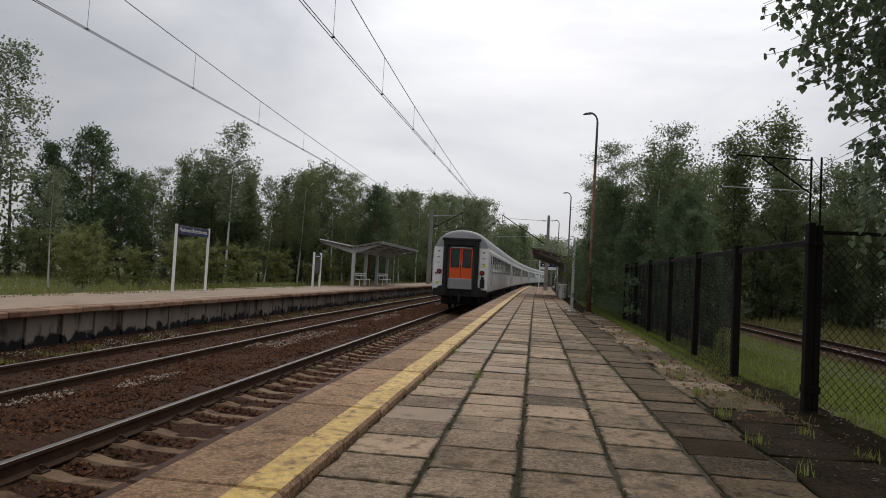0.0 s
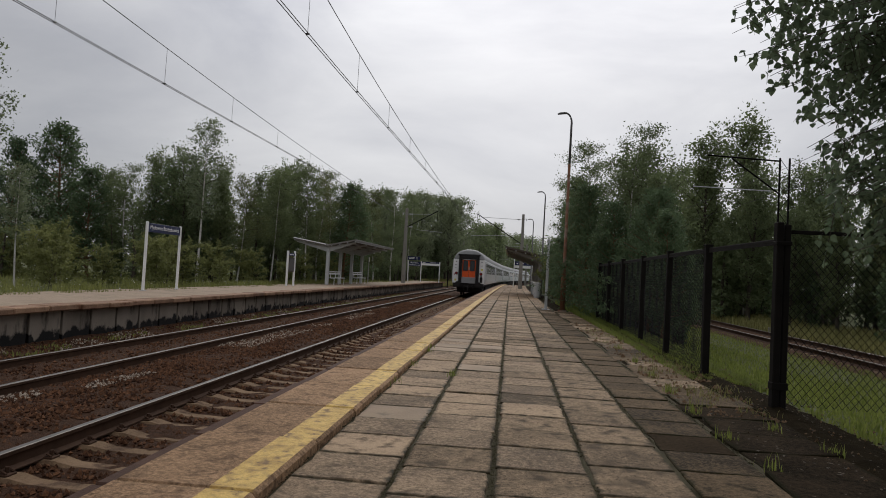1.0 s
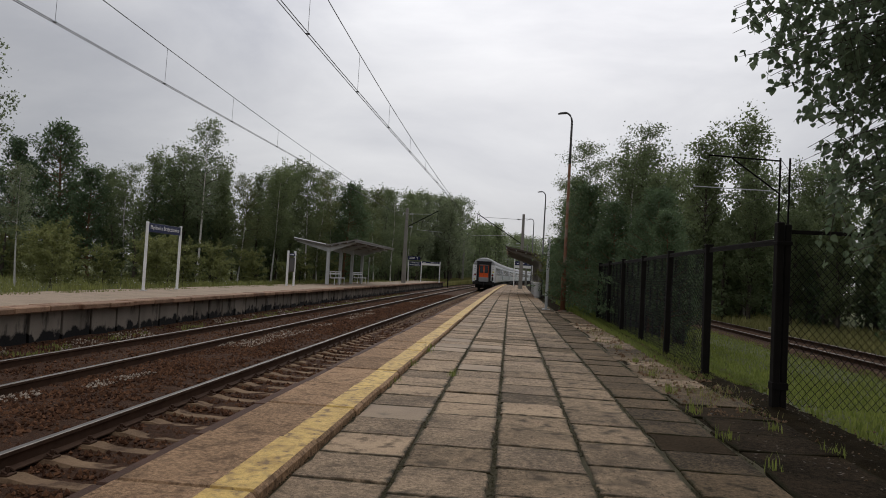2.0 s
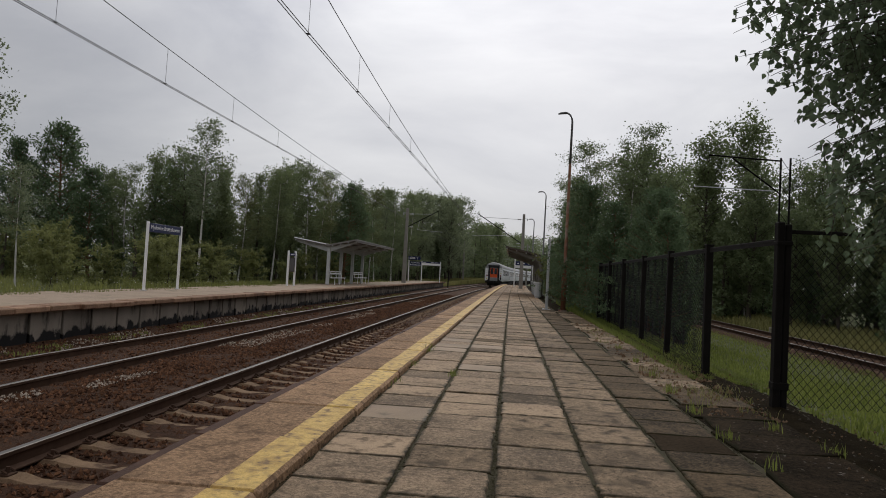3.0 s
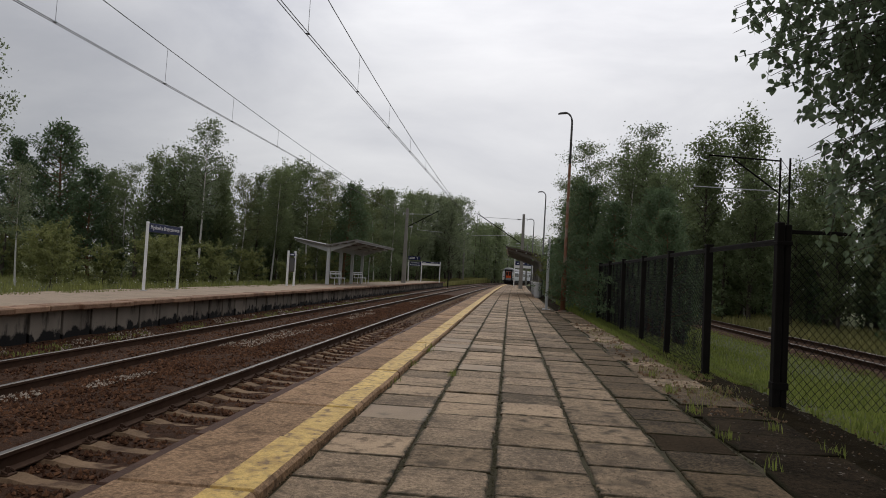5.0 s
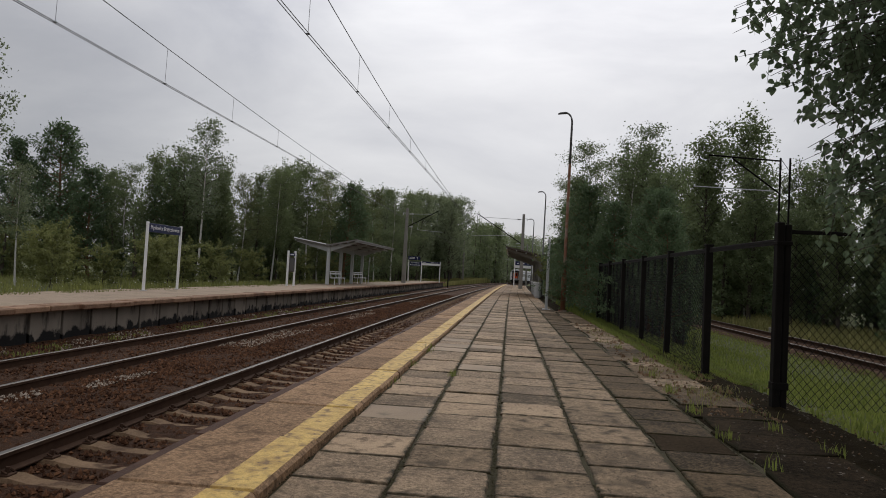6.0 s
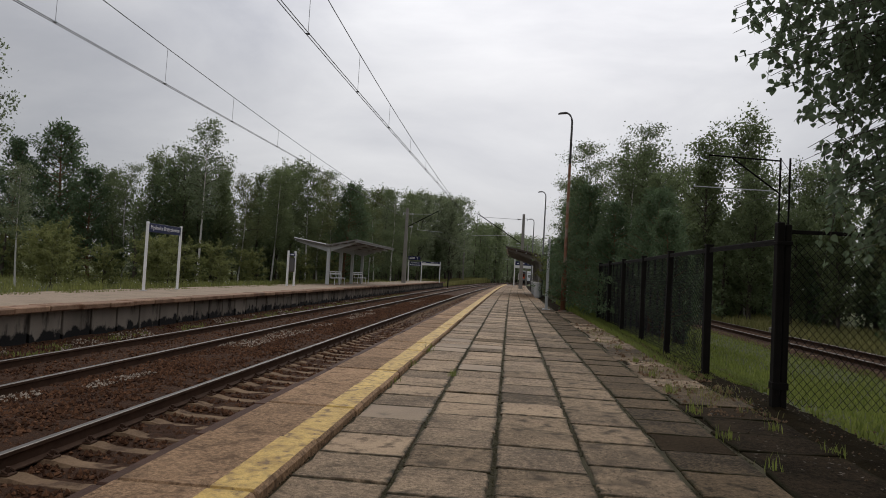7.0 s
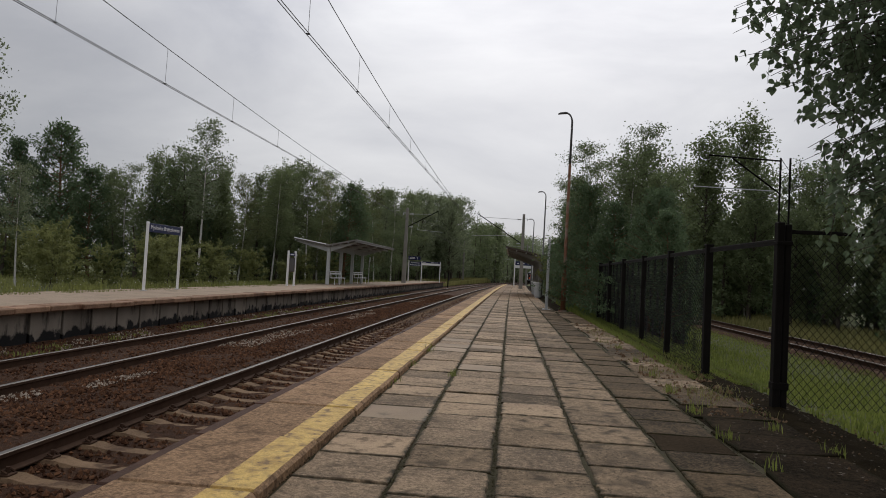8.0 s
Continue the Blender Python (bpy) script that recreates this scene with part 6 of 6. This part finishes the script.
concrete_mast(at_line(68.0, 0.82), 7.45, -1, 4.6, 4.5, "weathered concrete overhead-line mast on the platform")
concrete_mast(at_line(65.5, -10.55), 7.3, 1, 3.05, 5.5, "weathered concrete overhead-line mast on the far platform")
concrete_mast(at_line(131, -11.0, -0.55), 8.2, 1, 3.4, 5.9, "far concrete overhead-line mast", True)
concrete_mast(at_line(193, -11.2, -0.6), 8.4, 1, 3.4, 6.0, "far concrete overhead-line mast", True)
concrete_mast(at_line(131, 1.2, -0.6), 8.2, -1, 4.7, 5.4, "far concrete overhead-line mast")


def lattice_mast():
    """Two-chord steel mast beside the side track, its arm over the rails."""
    s = thing("lattice_mast", pose(12.95, 34.0, -0.9, 0, 0, -3), "dark steel lattice mast with an arm over the side track", "catenary mast")
    H = 8.45
    for x in (-0.22, 0.22):
        bm = bmesh.new()
        box(bm, x - 0.036, x + 0.036, -0.05, 0.05, 0, H, 0.008)
        part("chord", bm, M_STEEL, s)
    bm = bmesh.new()
    n = 13
    for i in range(n):
        a, b = (-0.22, 0.22) if i % 2 else (0.22, -0.22)
        rod(bm, [(a, 0.03, i * H / n), (b, 0.03, (i + 1) * H / n)], 0.014, 4)
    part("lacing", bm, M_STEEL, s, "zigzag lacing bars")
    bm = bmesh.new()
    rod(bm, [(-0.2, 0, H - 0.15), (-2.35, 0, H - 0.02), (-3.55, 0, H + 0.06)], 0.040, 8)
    part("arm", bm, M_STEEL, s)
    bm = bmesh.new()
    rod(bm, [(-0.2, 0, H - 1.75), (-2.45, 0, H - 0.06)], 0.042, 8)
    part("strut", bm, M_STEEL, s)
    bm = bmesh.new()
    rod(bm, [(-0.5, 0, H - 1.62), (-4.2, 0, H - 1.50)], 0.026, 6)
    part("registration_arm", bm, M_GREYMET, s)
    bm = bmesh.new()
    box(bm, -0.4, 0.4, -0.35, 0.35, -0.3, 0.25, 0.03)
    part("footing", bm, M_CONPOLE, s)


lattice_mast()


def line_x(track_x, s, sway):
    return track_x + sway[0] + (sway[1] - sway[0]) * (0.5 - 0.5 * math.cos(math.pi * (s - 6) / 31)) if s < 68 else track_x + sway[0]


def catenary(x, sway, contact_z, label, s1=330, pair=True, low=5.06, sag=0.78, first=3.1):
    c = thing("overhead_line", Matrix(), label, "overhead wire", "overhead lines")
    runs = np.concatenate([np.arange(-20, 70, 2.0), np.arange(70, s1, 8.0)])

    def mess(s):
        u = ((s - 37.0 + 31.0) % 62.0) - 31.0
        return low + sag * (u / 31.0) ** 2

    for dx in ((-0.028, 0.028) if pair else (0,)):
        bm = bmesh.new()
        rod(bm, [along(s, line_x(x, s, sway) + dx, contact_z) for s in runs], 0.0075, 5)
        part("contact_wire", bm, M_CABLE, c)
    bm = bmesh.new()
    rod(bm, [along(s, line_x(x, s, sway), mess(s)) for s in runs], 0.0085, 5)
    part("messenger_wire", bm, M_CABLE, c)
    for s in np.arange(first, 80, 3.45):
        bm = bmesh.new()
        p, q = along(s, line_x(x, s, sway), mess(s)), along(s - 0.02, line_x(x, s, sway), contact_z)
        if p.z - q.z < 0.08:
            continue
        rod(bm, [p, q], 0.004, 4)
        d = part("dropper", bm, M_CABLE, c)
        bm = bmesh.new()
        box(bm, q.x - 0.032, q.x + 0.032, q.y - 0.012, q.y + 0.012, q.z - 0.008, q.z + 0.018, 0.003)
        part("clamp", bm, M_CABLE, d)
    return c


catenary(T1, (0.18, 0.50), 4.85, "twin contact wires and messenger over the near track", low=4.98, sag=1.25, first=3.7)
catenary(T2, (0.0, 0.0), 4.75, "twin contact wires and messenger over the second track")
catenary(T3, (-0.1, 0.1), 5.15, "single contact wire and messenger over the side track", 120, False, 6.0)

# ---------------------------------------------------------------- overhanging birch by the camera


def leaf_outline():
    return np.array([(0, 0, 0), (0.30, 0.16, 0.03), (0.36, 0.36, 0.04), (0.20, 0.72, 0.02), (0, 1.0, -0.06), (-0.20, 0.72, 0.02), (-0.36, 0.36, 0.04), (-0.30, 0.16, 0.03)])


def near_birch():
    rng = np.random.default_rng(77)
    t = thing("birch_tree", pose(3.6, 4.5, -0.22), "overhanging birch with drooping twigs of small pointed leaves", "tree")
    inv = Vector((-3.6, -4.5, 0.22))
    bm = bmesh.new()
    rod(bm, [(0, 0, -0.4), (0.05, 0.02, 1.2), (-0.02, 0.05, 2.6), (0.06, 0.0, 4.2), (0.0, 0.05, 6.0)], [0.13, 0.11, 0.095, 0.07, 0.03], 12)
    part("trunk", bm, M_BIRCH, t, smooth=True)
    limb, twig = bmesh.new(), bmesh.new()
    pos, way_l = [], []
    zs, xs = [0.9, 1.15, 1.27, 1.53, 1.75, 1.95, 2.17, 2.34, 2.55, 2.65, 2.95, 3.6], [2.75, 2.15, 2.00, 1.96, 2.00, 1.93, 1.82, 1.70, 1.56, 1.40, 1.33, 1.25]
    for i in range(146):
        zt = rng.uniform(1.25, 3.75) if i % 2 else rng.uniform(1.4, 3.0)
        y = rng.uniform(3.5, 5.1)
        reach = float(np.interp(zt, zs, xs)) * y / 4.6
        tip = np.array([reach + (abs(rng.normal(0, 0.16)) if i % 4 == 0 else abs(rng.normal(0.36, 0.45)) if i % 4 < 3 else rng.uniform(0.35, 1.1)), y, 1.09 + (zt - 1.09) * y / 4.6])
        root = np.array([3.6 + rng.normal(0, 0.05), 4.5 + rng.normal(0, 0.05), min(5.2, tip[2] + rng.uniform(0.0, 0.7))])
        if tip[0] > 3.3:
            continue
        bend = (root + tip) / 2 + np.array([0, 0, 0.28 + 0.1 * rng.random()])
        line = [(1 - w) ** 2 * root + 2 * w * (1 - w) * bend + w * w * tip for w in np.linspace(0, 1, 7)]
        rod(limb, [Vector(p) + inv for p in line], [0.007 * (1 - 0.9 * w) + 0.0010 for w in np.linspace(0, 1, 7)], 5, False)
        for k in range(9):
            w = 0.55 + 0.05 * k
            pos.append((1 - w) ** 2 * root + 2 * w * (1 - w) * bend + w * w * tip + rng.normal(0, 0.008, 3))
            way_l.append(rng.normal(0, 1, 3) * np.array([0.7, 0.7, 0.3]) + np.array([0, 0, -0.9]))
        for _ in range(10):
            w = rng.uniform(0.2, 1.0) ** 0.7
            o = (1 - w) ** 2 * root + 2 * w * (1 - w) * bend + w * w * tip
            d = rng.normal(0, 1, 3) * np.array([0.8, 0.8, 0.35]) + np.array([-0.15, -0.1, -0.65])
            d /= np.linalg.norm(d)
            L = rng.uniform(0.10, 0.30)
            pts = [o + d * L * q + np.array([0, 0, -0.22 * L * q * q]) for q in (0, 0.5, 1.0)]
            if pts[2][0] < float(np.interp(1.09 + (pts[2][2] - 1.09) * 4.6 / pts[2][1], zs, xs)) * pts[2][1] / 4.6 - 0.05:
                continue
            rod(twig, [Vector(p) + inv for p in pts], [0.003, 0.002, 0.001], 3, False)
            n = int(L / 0.034) + 2
            for k in range(n):
                q = (k + rng.random() * 0.6) / n
                pos.append(o + d * L * q + np.array([0, 0, -0.22 * L * q * q]) + rng.normal(0, 0.010, 3))
                way_l.append(rng.normal(0, 1, 3) * np.array([0.75, 0.75, 0.35]) + d * 0.4 + np.array([0, 0, -0.85]))
    part("limb", limb, M_BARK, t)
    tagged(part("fine_branching", twig, M_BARK, t), kind="stuff")
    p, a = np.array(pos), np.array(way_l)
    a /= np.linalg.norm(a, axis=1)[:, None]
    b = np.cross(a, rng.normal(0, 1, a.shape))
    b /= np.linalg.norm(b, axis=1)[:, None]
    c = np.cross(a, b)
    o = leaf_outline()
    size = rng.uniform(0.034, 0.058, len(p))[:, None, None]
    v = (p + np.array(inv))[:, None] + size * (b[:, None] * o[None, :, 0:1] * 1.12 + a[:, None] * o[None, :, 1:2] + c[:, None] * o[None, :, 2:3])
    f = (8 * np.arange(len(p))[:, None, None] + np.array([(0, 1, 2, 3, 4), (0, 4, 5, 6, 7)])[None]).reshape(-1, 5)
    ob = raw("leaves", v.reshape(-1, 3).tolist(), f.tolist(), M_NEARLEAF, t)
    tagged(ob, "small pointed green birch leaves", kind="stuff")
    # unseen crown mass overhead, added to shade the verge; kept out of view
    n = 16000
    q = rng.normal(0, 1, (n, 3)) * np.array([1.7, 1.7, 1.5]) + np.array([3.0, 2.6, 4.6])
    keep = ((q[:, 2] > 1.35 + 0.47 * np.maximum(q[:, 1], 3.4)) | ((q[:, 0] > 0.66 * np.maximum(q[:, 1], 0) + 0.7) & (q[:, 2] > 1.9))) & (q[:, 2] < 8) & (q[:, 0] > 0.6)
    q = q[keep] + np.array(inv)
    v, f = leaf_quads(q, 0.15, rng, 1.0, 0.4)
    raw("crown", v.tolist(), f.tolist(), M_NEARLEAF, t)


near_birch()

motions()
